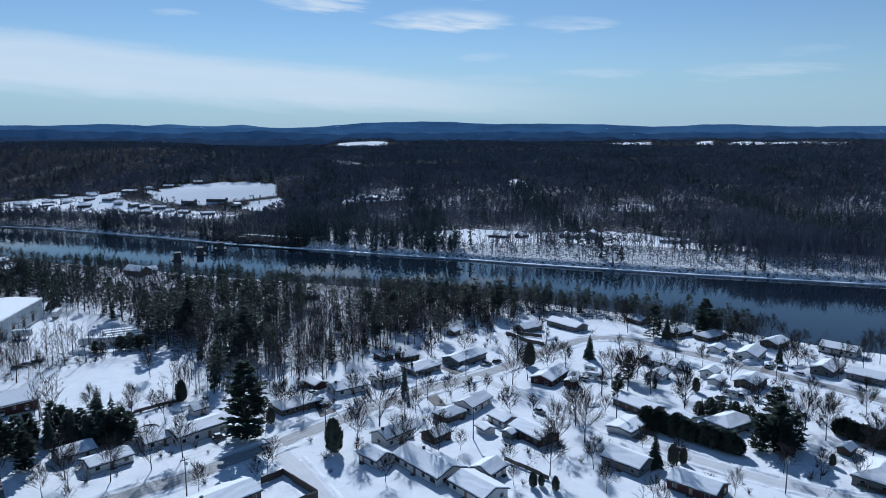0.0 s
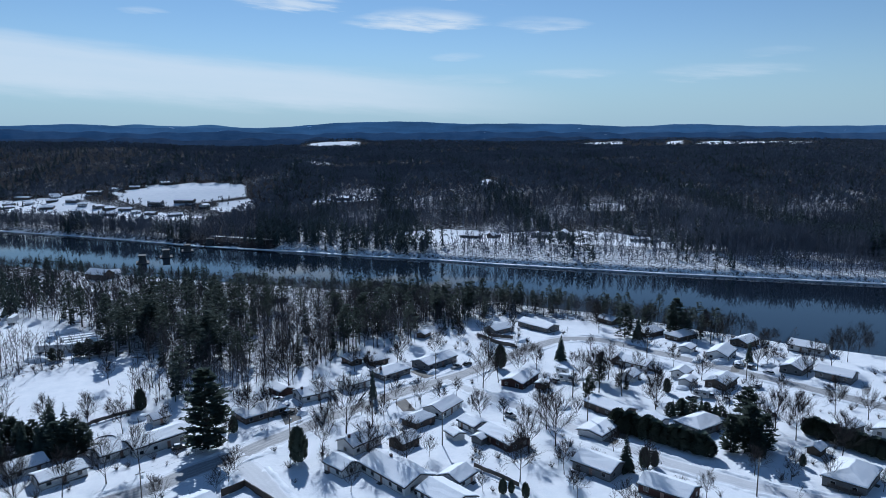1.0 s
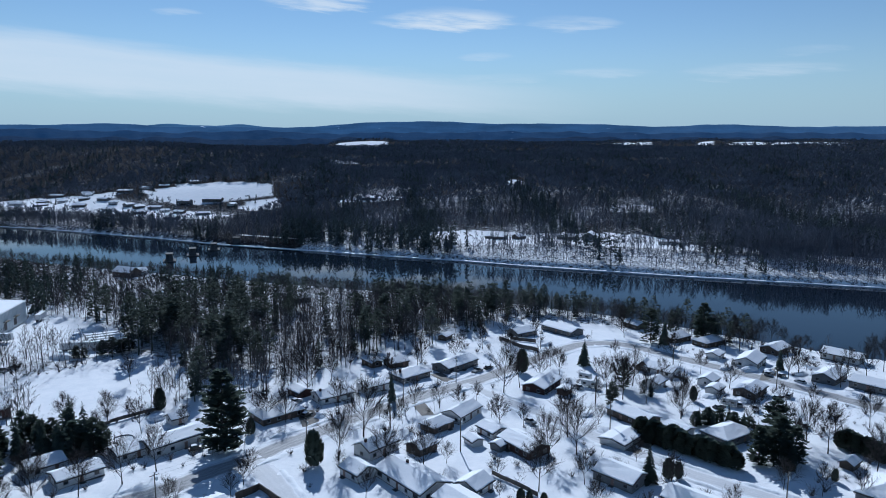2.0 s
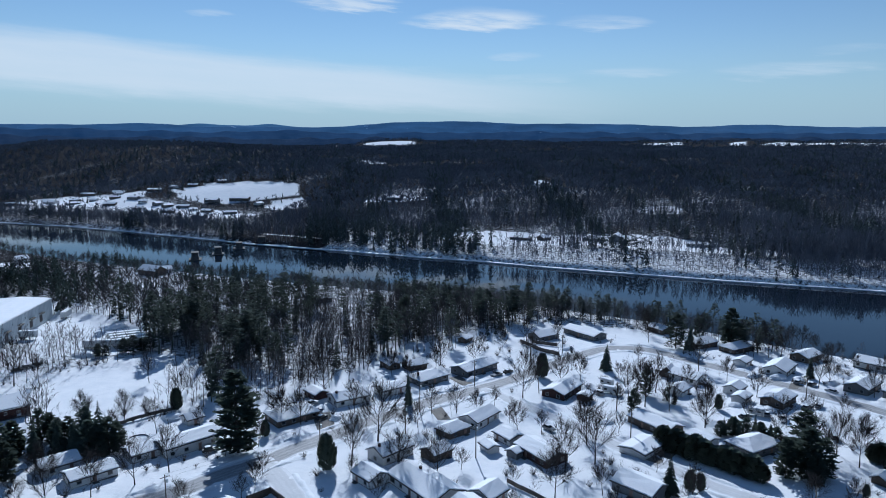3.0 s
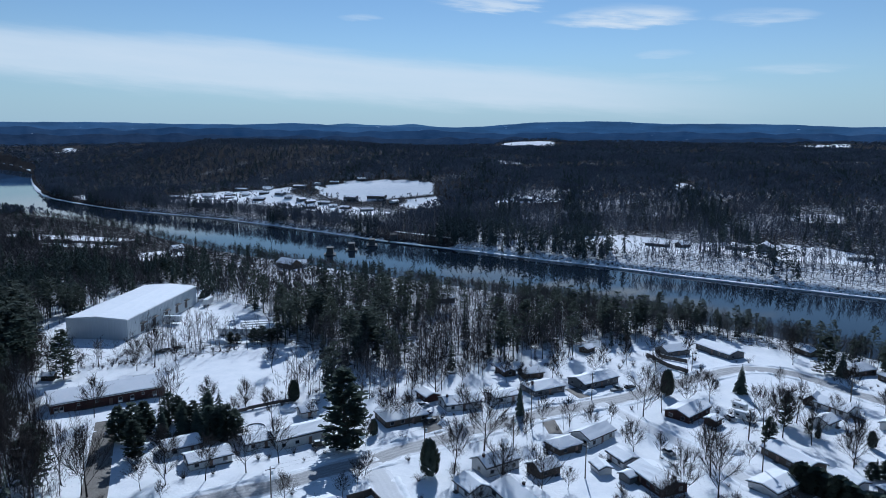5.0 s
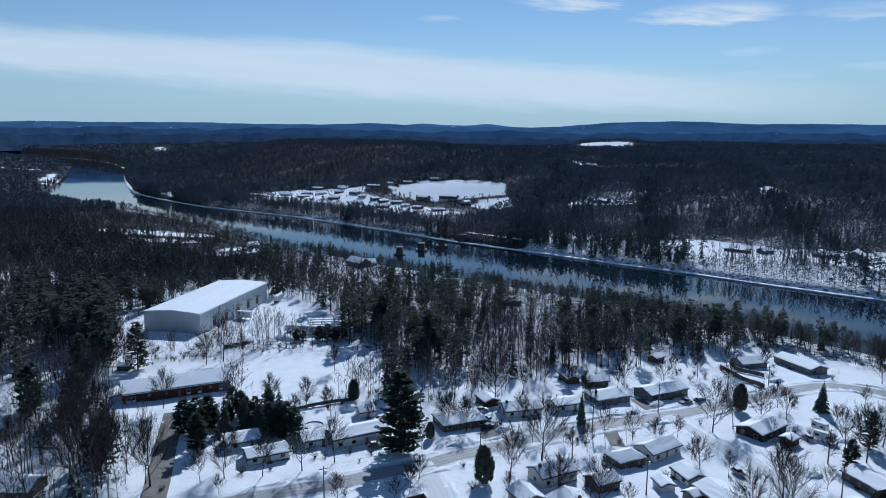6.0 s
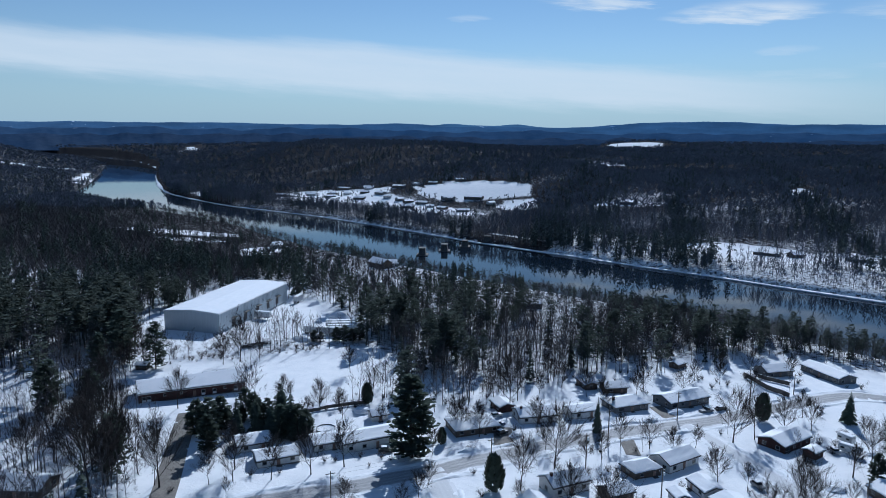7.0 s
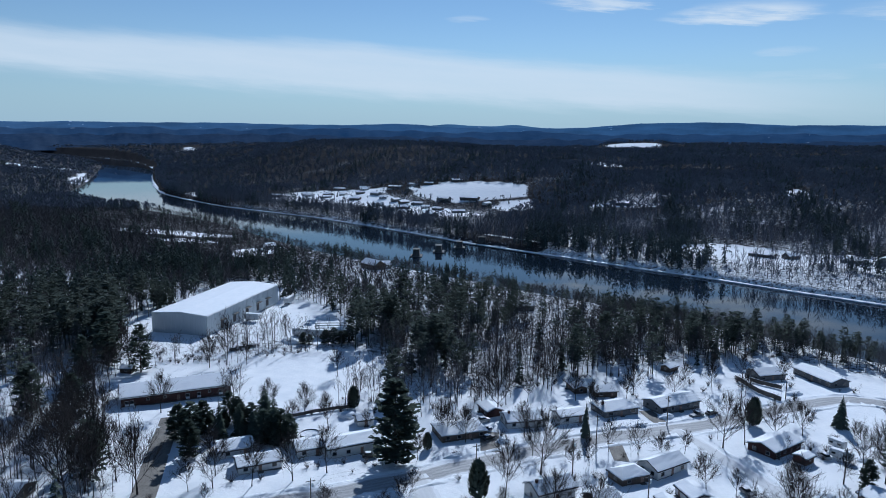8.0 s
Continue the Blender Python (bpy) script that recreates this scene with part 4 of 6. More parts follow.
strip([(-1, 232), (-5, 244)], 4.5, 0.075, DRIVE, "driveway", "wet dark driveway to the street", "driveway", "structure")
strip([(-43, 236), (-38, 222)], 6.0, 0.075, DRIVE, "driveway", "cleared driveway with parked cars", "driveway", "structure")
snowbank(MAIN, 5.6, 31), snowbank(MAIN, -5.6, 32), snowbank(SIDE[1:], 4.0, 33, 0.6), snowbank(SIDE[1:], -4.0, 34, 0.6), snowbank(CROSS[1:], 4.2, 35), snowbank(CROSS[1:], -4.2, 36)


# ---- houses ----
def mesh_of(name, bm, mat):
    me = bpy.data.meshes.new(name)
    bm.to_mesh(me)
    bm.free()
    me.materials.append(mat)
    return me


def window_mesh(w, h):
    """A window frame (one ring), its pane and its sill."""
    bm = bmesh.new()
    rings = []
    for y in (-0.07, 0.03):
        for k in (0.0, 0.09):
            rings.append([bm.verts.new((sx * (w / 2 - k), y, sz * (h / 2 - k))) for sx, sz in ((-1, -1), (1, -1), (1, 1), (-1, 1))])
    fo, fi, bo, bi = rings
    for i in range(4):
        j = (i + 1) % 4
        for a, c in ((fo, fi), (fi, bi), (bi, bo), (bo, fo)):
            bm.faces.new((a[i], a[j], c[j], c[i]))
    bmesh.ops.recalc_face_normals(bm, faces=bm.faces[:])
    return (mesh_of("window", bm, FRAME), mesh_of("pane", box(-w / 2 + 0.05, w / 2 - 0.05, -0.025, 0.02, -h / 2 + 0.05, h / 2 - 0.05), GLASS),
            mesh_of("sill", box(-w / 2 - 0.06, w / 2 + 0.06, -0.13, 0.0, -h / 2 - 0.065, -h / 2 - 0.004), FRAME))


WINDOWS = {k: window_mesh(*k) for k in ((1.3, 1.15), (2.2, 1.3), (0.9, 0.9))}


def add_window(parent, size, x, y, z, turn):
    me, pm, sm = WINDOWS[size]
    w = child("window", me, parent, pose(x, y, z, 0, 0, turn))
    child("pane", pm, w)
    child("sill", sm, w)


def roof_shell(L, W, z0, rise, over, thick, hip, jitter=0.0, seed=0, cuts=0):
    """A closed roof body: gable (hip 0) or hip (hip 1)."""
    a, b = L / 2 + over, W / 2 + over
    drop = rise * over / (W / 2)
    rx = a - hip * b
    bm = bmesh.new()
    top = [bm.verts.new((sx * a, sy * b, z0 - drop + thick)) for sx, sy in ((-1, -1), (1, -1), (1, 1), (-1, 1))]
    rid = [bm.verts.new((-rx, 0, z0 + rise + thick)), bm.verts.new((rx, 0, z0 + rise + thick))]
    bot = [bm.verts.new((v.co.x, v.co.y, v.co.z - thick)) for v in top]
    rib = [bm.verts.new((v.co.x, v.co.y, v.co.z - thick)) for v in rid]
    for t, r in ((top, rid), (bot, rib)):
        bm.faces.new((t[0], t[1], r[1], r[0]))
        bm.faces.new((t[2], t[3], r[0], r[1]))
        if hip:
            bm.faces.new((t[1], t[2], r[1]))
            bm.faces.new((t[3], t[0], r[0]))
    bm.faces.new((top[0], bot[0], bot[1], top[1]))
    bm.faces.new((top[2], bot[2], bot[3], top[3]))
    if hip:
        bm.faces.new((top[1], bot[1], bot[2], top[2]))
        bm.faces.new((top[3], bot[3], bot[0], top[0]))
    else:
        for i, j, r in ((1, 2, 1), (3, 0, 0)):
            bm.faces.new((top[i], bot[i], rib[r], rid[r]))
            bm.faces.new((rid[r], rib[r], bot[j], top[j]))
    bmesh.ops.recalc_face_normals(bm, faces=bm.faces[:])
    if cuts:
        bmesh.ops.bevel(bm, geom=[e for e in bm.edges if e.calc_length() > 1.0], offset=thick * 0.35, segments=2, affect="EDGES")
        bmesh.ops.subdivide_edges(bm, edges=[e for e in bm.edges if e.calc_length() > 1.5], cuts=cuts, use_grid_fill=True)
        for v in bm.verts:
            k = noise.noise(Vector((v.co.x * 0.7 + seed, v.co.y * 0.7, seed * 1.7)))
            v.co.z += jitter * k
            e = noise.noise(Vector((v.co.x * 0.5 + seed, v.co.y * 0.5, 9.0 + seed)))
            if abs(v.co.y) > b * 0.9:
                v.co.y += 0.12 * e * (1 if v.co.y > 0 else -1)
    return bm


def gable_wall(L, W, h, rise):
    bm = bmesh.new()
    prof = [(-W / 2, -0.8), (W / 2, -0.8), (W / 2, h), (0, h + rise), (-W / 2, h)]
    ends = [[bm.verts.new((x, y, z)) for y, z in prof] for x in (-L / 2, L / 2)]
    bm.faces.new(ends[0])
    bm.faces.new(ends[1][::-1])
    for i in range(5):
        j = (i + 1) % 5
        bm.faces.new((ends[0][i], ends[1][i], ends[1][j], ends[0][j]))
    bmesh.ops.recalc_face_normals(bm, faces=bm.faces[:])
    return bm


HOUSE_COUNT = [0]


def house(x, y, head, L, W, label, wall=None, h=2.5, pitch=0.36, hip=0.0, chimney=None, sides=True, snow=0.32, door=True, big=False, roof_mat=None, group="houses of the town", category="house", z=None, name="house"):
    HOUSE_COUNT[0] += 1
    seed = HOUSE_COUNT[0]
    h, W, L, pitch = h * 0.78, W * 0.97, L * 0.98, pitch * 0.88
    rise = pitch * W / 2
    root = new(name)
    root.matrix_basis = pose(x, y, (land_z(x, y) if z is None else z) + 0.1, 0, 0, head)
    tagged(root, label, category, group)
    wm = wall or WHITE_WALL
    part("wall", box(-L / 2, L / 2, -W / 2, W / 2, -0.8, h - 0.02) if hip else gable_wall(L, W, h - 0.02, rise), wm, root)
    if L > 7:
        part("foundation", box(-L / 2 - 0.05, L / 2 + 0.05, -W / 2 - 0.05, W / 2 + 0.05, -0.9, 0.1, 0.02), STONE, root, "grey concrete foundation")
    part("roof", roof_shell(L, W, h, rise, 0.5, 0.16, hip), roof_mat or SHINGLE, root, "shingled roof with dark eaves")
    if snow:
        part("snow_cover", roof_shell(L - 0.1, W - 0.1, h + 0.165, rise, 0.42, snow, hip, 0.12, seed * 3.1, 3), ROOF_SNOW, root, "thick snow lying on the roof")
    if chimney is not None:
        cz = h + rise + 0.9
        ch = part("chimney", box(chimney - 0.35, chimney + 0.35, -0.9, -0.3, h - 0.5, cz, 0.02), BRICK_WALL, root, "brick chimney")
        part("cap", box(chimney - 0.42, chimney + 0.42, -0.97, -0.23, cz, cz + 0.1, 0.02), STONE, ch)
    if name == "garage":
        part("garage_door", box(L / 2 - 0.02, L / 2 + 0.06, -1.5, 1.5, 0.05, min(2.1, h - 0.15), 0.02), TRIM, root, "pale overhead garage door")
        sides = False
    rows = [1.35] if h < 3.6 else [1.25, 3.0]
    for zc in rows:
        if zc + 0.5 > h:
            continue
        n = max(int(L / 3.4), 1)
        for s in (-1, 1):
            for k in range(n):
                xx = (k + 0.5) * L / n - L / 2
                if door and zc < 2 and k == n // 2 and L > 5:
                    d = part("door", box(-0.48, 0.48, -0.06, 0.05, 0.12, 2.1, 0.01), DOOR_PAINT, root, "", pose(xx, s * W / 2, 0, 0, 0, 0 if s < 0 else 180))
                    part("handle", box(0.32, 0.38, -0.11, -0.061, 1.05, 1.2), METAL_WALL, d)
                    part("step", box(xx - 0.8, xx + 0.8, min(s * (W / 2 + 0.07), s * (W / 2 + 1.1)), max(s * (W / 2 + 0.07), s * (W / 2 + 1.1)), -0.3, 0.11, 0.03), STONE, root, "snowy concrete step")
                    continue
                add_window(root, (2.2, 1.3) if (big and k % 2 == 0) else (1.3, 1.15) if L > 7 else (0.9, 0.9), xx, s * W / 2, zc, 0 if s < 0 else 180)
        if sides and W > 4:
            for s in (-1, 1):
                for yy in ((-W / 4, W / 4) if W > 7 else (0.0,)):
                    add_window(root, (1.3, 1.15) if L > 7 else (0.9, 0.9), s * L / 2, yy, zc, -90 if s < 0 else 90)
    return root


house(-193, 234, 20, 4.5, 3.6, "small dark shed behind the brick building", BROWN_WALL, 2.4, 0.5, door=False, category="shed", name="shed")
house(-15.5, 203, 47, 11.5, 7.2, "white two-storey house with windows under a snowy roof", WHITE_WALL, 3.7, 0.55, chimney=-4.6)
house(-19, 187.5, 134, 8.0, 6.6, "small white gabled house beside the street", WHITE_WALL, 3.0, 0.5)
house(-4, 183, 130, 20, 10.5, "long white house with a snow-loaded roof", WHITE_WALL, 3.2, 0.42, chimney=3.0, big=True)
house(12.3, 179.5, 51, 7.5, 7, "white gabled garage beside a long house", WHITE_WALL, 2.8, 0.5)
house(9, 169, 130, 13, 9, "white bungalow under deep roof snow", WHITE_WALL, 3.0, 0.4)
house(10.4, 231, 54, 12.5, 7.6, "white house with a ribbed roof near the corner", WHITE_WALL, 3.4, 0.5, snow=0.16)
house(2.2, 221, 46, 9.0, 6.6, "small brown cottage with a hipped snowy roof", BROWN_WALL, 2.7, 0.5, hip=0.8)
house(-2.2, 204, 46, 7.2, 6, "dark brown cottage behind a big bare tree", BROWN_WALL, 2.8, 0.55)
house(28, 205, 126, 14, 8.6, "low brick house with a long snowy roof", BRICK_WALL, 2.9, 0.36)
house(19.5, 216.5, 126, 8, 6.2, "white wing of a brick house under snow", WHITE_WALL, 2.7, 0.36)
house(13.3, 209, 120, 5.0, 4.0, "small white shed capped with snow", WHITE_WALL, 2.2, 0.4, door=False, category="shed", name="shed")
house(21, 205.5, 48, 4.6, 3.8, "grey garden shed capped with snow", GREY_WALL, 2.2, 0.4, door=False, category="shed", name="shed")
house(9, 285, 47, 18, 9.4, "long grey bungalow with a carport by the street", GREY_WALL, 2.9, 0.36, big=True)
house(-9, 271.5, 42, 13.5, 9.2, "grey bungalow with big front windows and hipped roof", GREY_WALL, 2.8, 0.36, hip=0.7, chimney=-5.2, big=True)
house(-25.5, 288, 125, 8.5, 5, "dark brown shed at the edge of the woods", BROWN_WALL, 2.6, 0.4)
house(-15.5, 288, 32, 8.5, 6.5, "brown cottage at the edge of the woods", BROWN_WALL, 2.6, 0.45)
house(-22, 258, 41, 10, 6.8, "white house with a low snowy roof", WHITE_WALL, 3.0, 0.32)
house(-35.5, 248, 35, 13, 8.5, "white house among bare yard trees", WHITE_WALL, 2.9, 0.42, chimney=-5.0)
house(-51.5, 231, 41, 15, 10.5, "wide brown bungalow under bare maples", BROWN_WALL, 2.7, 0.34, hip=0.5)
house(-48, 252, 134, 7.6, 5.6, "red garage with a snowy roof", BRICK_WALL, 2.6, 0.42, category="garage", name="garage")
house(41, 260, 56, 14.5, 9, "red brick bungalow on the corner lot", BRICK_WALL, 2.9, 0.36, big=True)
house(48.5, 254, 56, 4.5, 4, "small brick porch wing under snow", BRICK_WALL, 2.4, 0.3, door=False)
house(42, 337, 37, 12.5, 8.5, "grey house with several snowy gables", GREY_WALL, 3.0, 0.45)
house(62.5, 343, 128, 20, 9, "long grey house facing the street bend", GREY_WALL, 3.0, 0.36, big=True)
house(-83, 226, 46, 5.4, 5.0, "white garden shed with a small window", WHITE_WALL, 2.6, 0.55, category="shed", name="shed")
house(-77, 207, 47, 17, 8.6, "white two-storey house with a row of windows", WHITE_WALL, 3.9, 0.32)
house(-88, 200.5, 47, 8, 8.0, "low white wing beside a two-storey house", WHITE_WALL, 2.8, 0.3)
house(-107, 191, 47, 10, 8.0, "white bungalow shaded by spruces", WHITE_WALL, 2.8, 0.36)
house(-95, 186, 47, 12, 7.5, "low white house behind bare trees", WHITE_WALL, 2.7, 0.34)
house(-143, 145, 20, 13, 9, "dark house under snow at the edge of the woods", BROWN_WALL, 2.9, 0.4)
house(117, 175, 44, 15, 10.5, "grey hipped house with a wooden deck", GREY_WALL, 3.4, 0.45, hip=0.8)
house(154, 269.5, 43, 14, 8.5, "grey house with a wide snowy gable", GREY_WALL, 3.0, 0.45)
house(164, 259, 133, 13, 9, "long grey riverside house with white roofs", GREY_WALL, 3.0, 0.4)
house(174, 296, 133, 15, 9, "white house above the river bank", WHITE_WALL, 3.2, 0.42, chimney=-4.0)
house(132, 289.5, 51, 14, 9, "white house with a gable towards the street", WHITE_WALL, 3.0, 0.5)
house(151, 308, 38, 12, 8, "brown riverside house under snow", BROWN_WALL, 3.0, 0.42)
house(126, 320, 32, 13, 8, "brown house with a steep snowy roof", BROWN_WALL, 2.8, 0.5, hip=0.5)
house(113, 327, 34, 12, 8.5, "brown house with heaped roof snow", BROWN_WALL, 2.8, 0.5, hip=0.6)
house(92, 278, 133, 12, 8, "white bungalow along the street", WHITE_WALL, 2.8, 0.4)
house(105, 264, 49, 7, 6, "small white house among yards", WHITE_WALL, 2.7, 0.5)
house(104, 255, 49, 6, 5, "white shed in a snowy yard", WHITE_WALL, 2.3, 0.4, category="shed", name="shed")
house(116, 253, 46, 12, 8, "brown house near the street", BROWN_WALL, 2.9, 0.4)
house(67, 229, 125, 16, 8, "long dark house with a snowy roof", BROWN_WALL, 2.8, 0.38)
house(78, 217, 125, 8, 5.5, "white garage beside a dark hedge", WHITE_WALL, 2.5, 0.3, category="garage", name="garage")
house(92, 213, 32, 14, 9.5, "grey hipped bungalow behind the hedge", GREY_WALL, 2.8, 0.42, hip=0.9)
house(52, 185, 134, 12, 9, "grey house with a snow-covered roof", GREY_WALL, 3.0, 0.42)
house(66, 170, 137, 13, 8.5, "brick house beside the side street", BRICK_WALL, 2.9, 0.4)
house(118, 193, 40, 5.2, 3.6, "small brown shed with a pitched roof", BROWN_WALL, 2.3, 0.6, category="shed", name="shed")
house(136, 208, 27, 10, 6, "grey garage with a rounded snow roof", GREY_WALL, 2.5, 0.36, category="garage", name="garage")
house(149, 205, 40, 12, 8, "white house beyond the cedar hedge", WHITE_WALL, 2.8, 0.42)
house(58.5, 210.5, 47, 12, 8.5, "white garage with a broad snowy roof", WHITE_WALL, 2.2, 0.22, category="garage", name="garage")
house(101, 352, 120, 10, 7, "brown house hidden by riverside trees", BROWN_WALL, 2.8, 0.42)
house(121, 299, 48, 7, 5.5, "white garage by the street", WHITE_WALL, 2.4, 0.4, category="garage", name="garage")
house(86, 283, 60, 6, 5.5, "dark steep-roofed shed by the street", BROWN_WALL, 2.4, 0.9, snow=0.2, category="shed", name="shed")
house(84, 262, 48, 7, 6, "white cottage with dark trim", WHITE_WALL, 2.6, 0.5)
house(-82, 411, 30, 14, 9, "grey house among the riverside trees", GREY_WALL, 3.2, 0.5)
house(-212, 492, 40, 13, 9, "white lodge in the woods above the river", WHITE_WALL, 3.4, 0.6)
house(5, 330, 60, 6, 4.5, "brown hut at the edge of the woods", BROWN_WALL, 2.4, 0.4, category="shed", name="shed")
FARG = "houses over the river"
house(53, 652, -20, 20, 8, "dark bungalow on the far bank", BROWN_WALL, 2.8, 0.4, group=FARG)
house(74, 652, 40, 11, 8, "dark cottage on the far bank", BROWN_WALL, 3.0, 0.6, group=FARG)
house(139, 648, 70, 15, 12, "dark house with a steep gable on the far bank", GREY_WALL, 4.0, 0.7, group=FARG)
house(118, 648, -20, 18, 8, "grey house beside a steep gable", GREY_WALL, 3.0, 0.4, group=FARG)
house(205, 615, -18, 25, 8, "long white trailer home on the far bank", WHITE_WALL, 3.0, 0.3, group=FARG)
house(-583, 968, -10, 18, 9, "white farmhouse in far snowy fields", WHITE_WALL, 3.5, 0.5, group=FARG)
house(-566, 1039, 0, 22, 9, "long farm shed in far snowy fields", BROWN_WALL, 3.5, 0.4, group=FARG)
house(-513, 1026, 10, 18, 9, "farmhouse among far bare trees", GREY_WALL, 3.5, 0.5, group=FARG)
house(-336, 925, -15, 18, 9, "grey house below the far field", GREY_WALL, 3.2, 0.45, group=FARG)
house(-300, 928, -5, 26, 10, "long dark barn below the far field", BROWN_WALL, 3.6, 0.45, group=FARG)
house(-470, 915, 10, 16, 9, "house among yards over the river", BROWN_WALL, 3.0, 0.5, group=FARG)
house(-420, 890, -20, 15, 9, "white house among yards over the river", WHITE_WALL, 3.0, 0.5, group=FARG)
house(-217, 488, -25, 17, 10, "house with a steep snowy gable among riverside trees", BROWN_WALL, 4.6, 0.7)
house(-344, 537, 60, 9, 8, "small white house in a clearing of the woods", WHITE_WALL, 3.4, 0.7)
house(-440, 985, 5, 20, 9, "long low farm building on the far field", BROWN_WALL, 3.0, 0.4, group=FARG)
house(-503, 1005, 30, 14, 9, "white house by far snowy fields", WHITE_WALL, 3.2, 0.5, group=FARG)
house(-557, 985, -12, 16, 7, "small dark barn in far snowy fields", BROWN_WALL, 3.0, 0.5, group=FARG)
house(-370, 866, 20, 16, 9, "dark house near the far river bank", BROWN_WALL, 3.4, 0.5, group=FARG)
house(-310, 812, -20, 17, 9, "long dark house above the far shore", GREY_WALL, 3.2, 0.5, group=FARG)
house(-405, 915, 60, 13, 8, "grey house between far yards", GREY_WALL, 3.2, 0.5, group=FARG)
house(-90, 900, 0, 20, 10, "snow-roofed house in far woods", GREY_WALL, 3.2, 0.4, group=FARG)

# the scattered hamlet among the far fields
for k, (hx, hy) in enumerate(((-600, 985), (-628, 948), (-540, 950), (-520, 968), (-487, 962), (-452, 945), (-430, 925), (-388, 905), (-365, 900), (-345, 880), (-322, 868), (-287, 850), (-268, 905), (-395, 1010), (-360, 1034), (-420, 1002))):
    house(hx, hy, -25 + 37 * k % 90, 11 + 3 * (k % 3), 7.5, ("small white house with a snowy roof among far yards", "dark shed with a snowy roof among far yards", "grey cottage under snow among far yards")[k % 3],
          (WHITE_WALL, BROWN_WALL, GREY_WALL)[k % 3], 3.0, 0.5, sides=False, door=False, group=FARG)


def warehouse():
    L, W, h, rise = 75.0, 29.5, 9.2, 1.1
    root = new("warehouse")
    head = 99.5
    cx, cy = -222.0, 324.5
    root.matrix_basis = pose(cx, cy, land_z(-205, 290) + 0.1, 0, 0, head)
    tagged(root, "large pale steel warehouse with a snow-covered low roof", "warehouse")
    part("wall", gable_wall(L, W, h, rise), METAL_WALL, root, "pale ribbed steel cladding")
    for s in (-1, 1):
        for k in range(50):
            x = -L / 2 + (k + 0.5) * L / 50
            part("rib", box(x - 0.06, x + 0.06, s * W / 2 - 0.05, s * W / 2 + 0.05, 0.1, h - 0.1), METAL_WALL, root)
    for k in range(20):
        y = -W / 2 + (k + 0.5) * W / 20
        part("rib", box(-L / 2 - 0.05, -L / 2 + 0.05, y - 0.06, y + 0.06, 0.1, h + rise * (1 - abs(y) / (W / 2)) - 0.15), METAL_WALL, root)
    part("roof", roof_shell(L, W, h + 0.02, rise, 0.3, 0.2, 0), TRIM, root, "white roof edge")
    part("snow_cover", roof_shell(L - 0.2, W - 0.2, h + 0.23, rise, 0.2, 0.3, 0, 0.06, 5.0, 6), ROOF_SNOW, root, "smooth snow over the whole roof")
    for x in (-24, -12, 1, 13, 24):
        d = part("loading_door", box(x - 1.5, x + 1.5, -W / 2 - 0.12, -W / 2 + 0.02, 0.4, 3.9, 0.03), SHINGLE, root, "dark loading door")
        part("awning", box(x - 2.2, x + 2.2, -W / 2 - 1.7, -W / 2 - 0.06, 4.7, 5.0, 0.05), DARK_WOOD, d, "dark awning over the loading door")
    for x in (-30, -5, 8):
        part("vent", box(x - 0.6, x + 0.6, -W / 2 - 0.35, -W / 2 + 0.02, 6.0, 7.0, 0.04), METAL_WALL, root)


warehouse()


def brick_building():
    """A long low brick block: dark brick, few tall white windows, a taller brick end."""
    L, W, h, rise = 36.0, 14.0, 3.6, 2.2
    root = new("brick_building")
    root.matrix_basis = pose(-157.0, 221.5, land_z(-150, 215) + 0.1, 0, 0, 46)
    tagged(root, "long dark brick building with a snowy gable roof", "building")
    part("wall", gable_wall(L, W, h, rise), BRICK_WALL, root)
    part("foundation", box(-L / 2 - 0.06, L / 2 + 0.06, -W / 2 - 0.06, W / 2 + 0.06, -0.9, 0.25, 0.02), STONE, root, "grey concrete foundation")
    part("roof", roof_shell(L, W, h + 0.02, rise, 0.7, 0.22, 0), SHINGLE, root, "dark shingled roof edge")
    part("snow_cover", roof_shell(L - 0.1, W - 0.1, h + 0.245, rise, 0.62, 0.3, 0, 0.08, 8.0, 5), ROOF_SNOW, root, "smooth snow on the roof")
    part("fascia", box(-L / 2 - 0.6, L / 2 + 0.6, -W / 2 - 0.76, -W / 2 - 0.72, h - 0.22, h + 0.02), TRIM, root, "pale fascia board under the eaves")
    for x in (-16.2, -14.6, 3.4, 7.2, 14.6):
        part("panel", box(x - 0.65, x + 0.65, -W / 2 - 0.05, -W / 2 + 0.02, 0.4, 1.15), TRIM, root, "white panel under the window")
        add_window(root, (1.3, 1.15), x, -W / 2, 1.75, 0)
    for x in (-9.5, -4.0, 10.8):
        add_window(root, (0.9, 0.9), x, -W / 2, 2.2, 0)
    d = part("door", box(-0.55, 0.55, -0.07, 0.05, 0.2, 2.35, 0.01), DOOR_PAINT, root, "", pose(0.4, -W / 2, 0))
    part("handle", box(0.36, 0.42, -0.12, -0.071, 1.1, 1.28), METAL_WALL, d)
    for y in (-3.2, 3.2):
        add_window(root, (1.3, 1.15), L / 2, y, 1.9, 90)
    for x in (-15, -12, -8, -4, 0, 4, 9, 13):
        part("roof_vent", box(x - 0.14, x + 0.14, 0.3, 0.6, h + 1.6, h + 2.75, 0.03), SHINGLE, root)


brick_building()


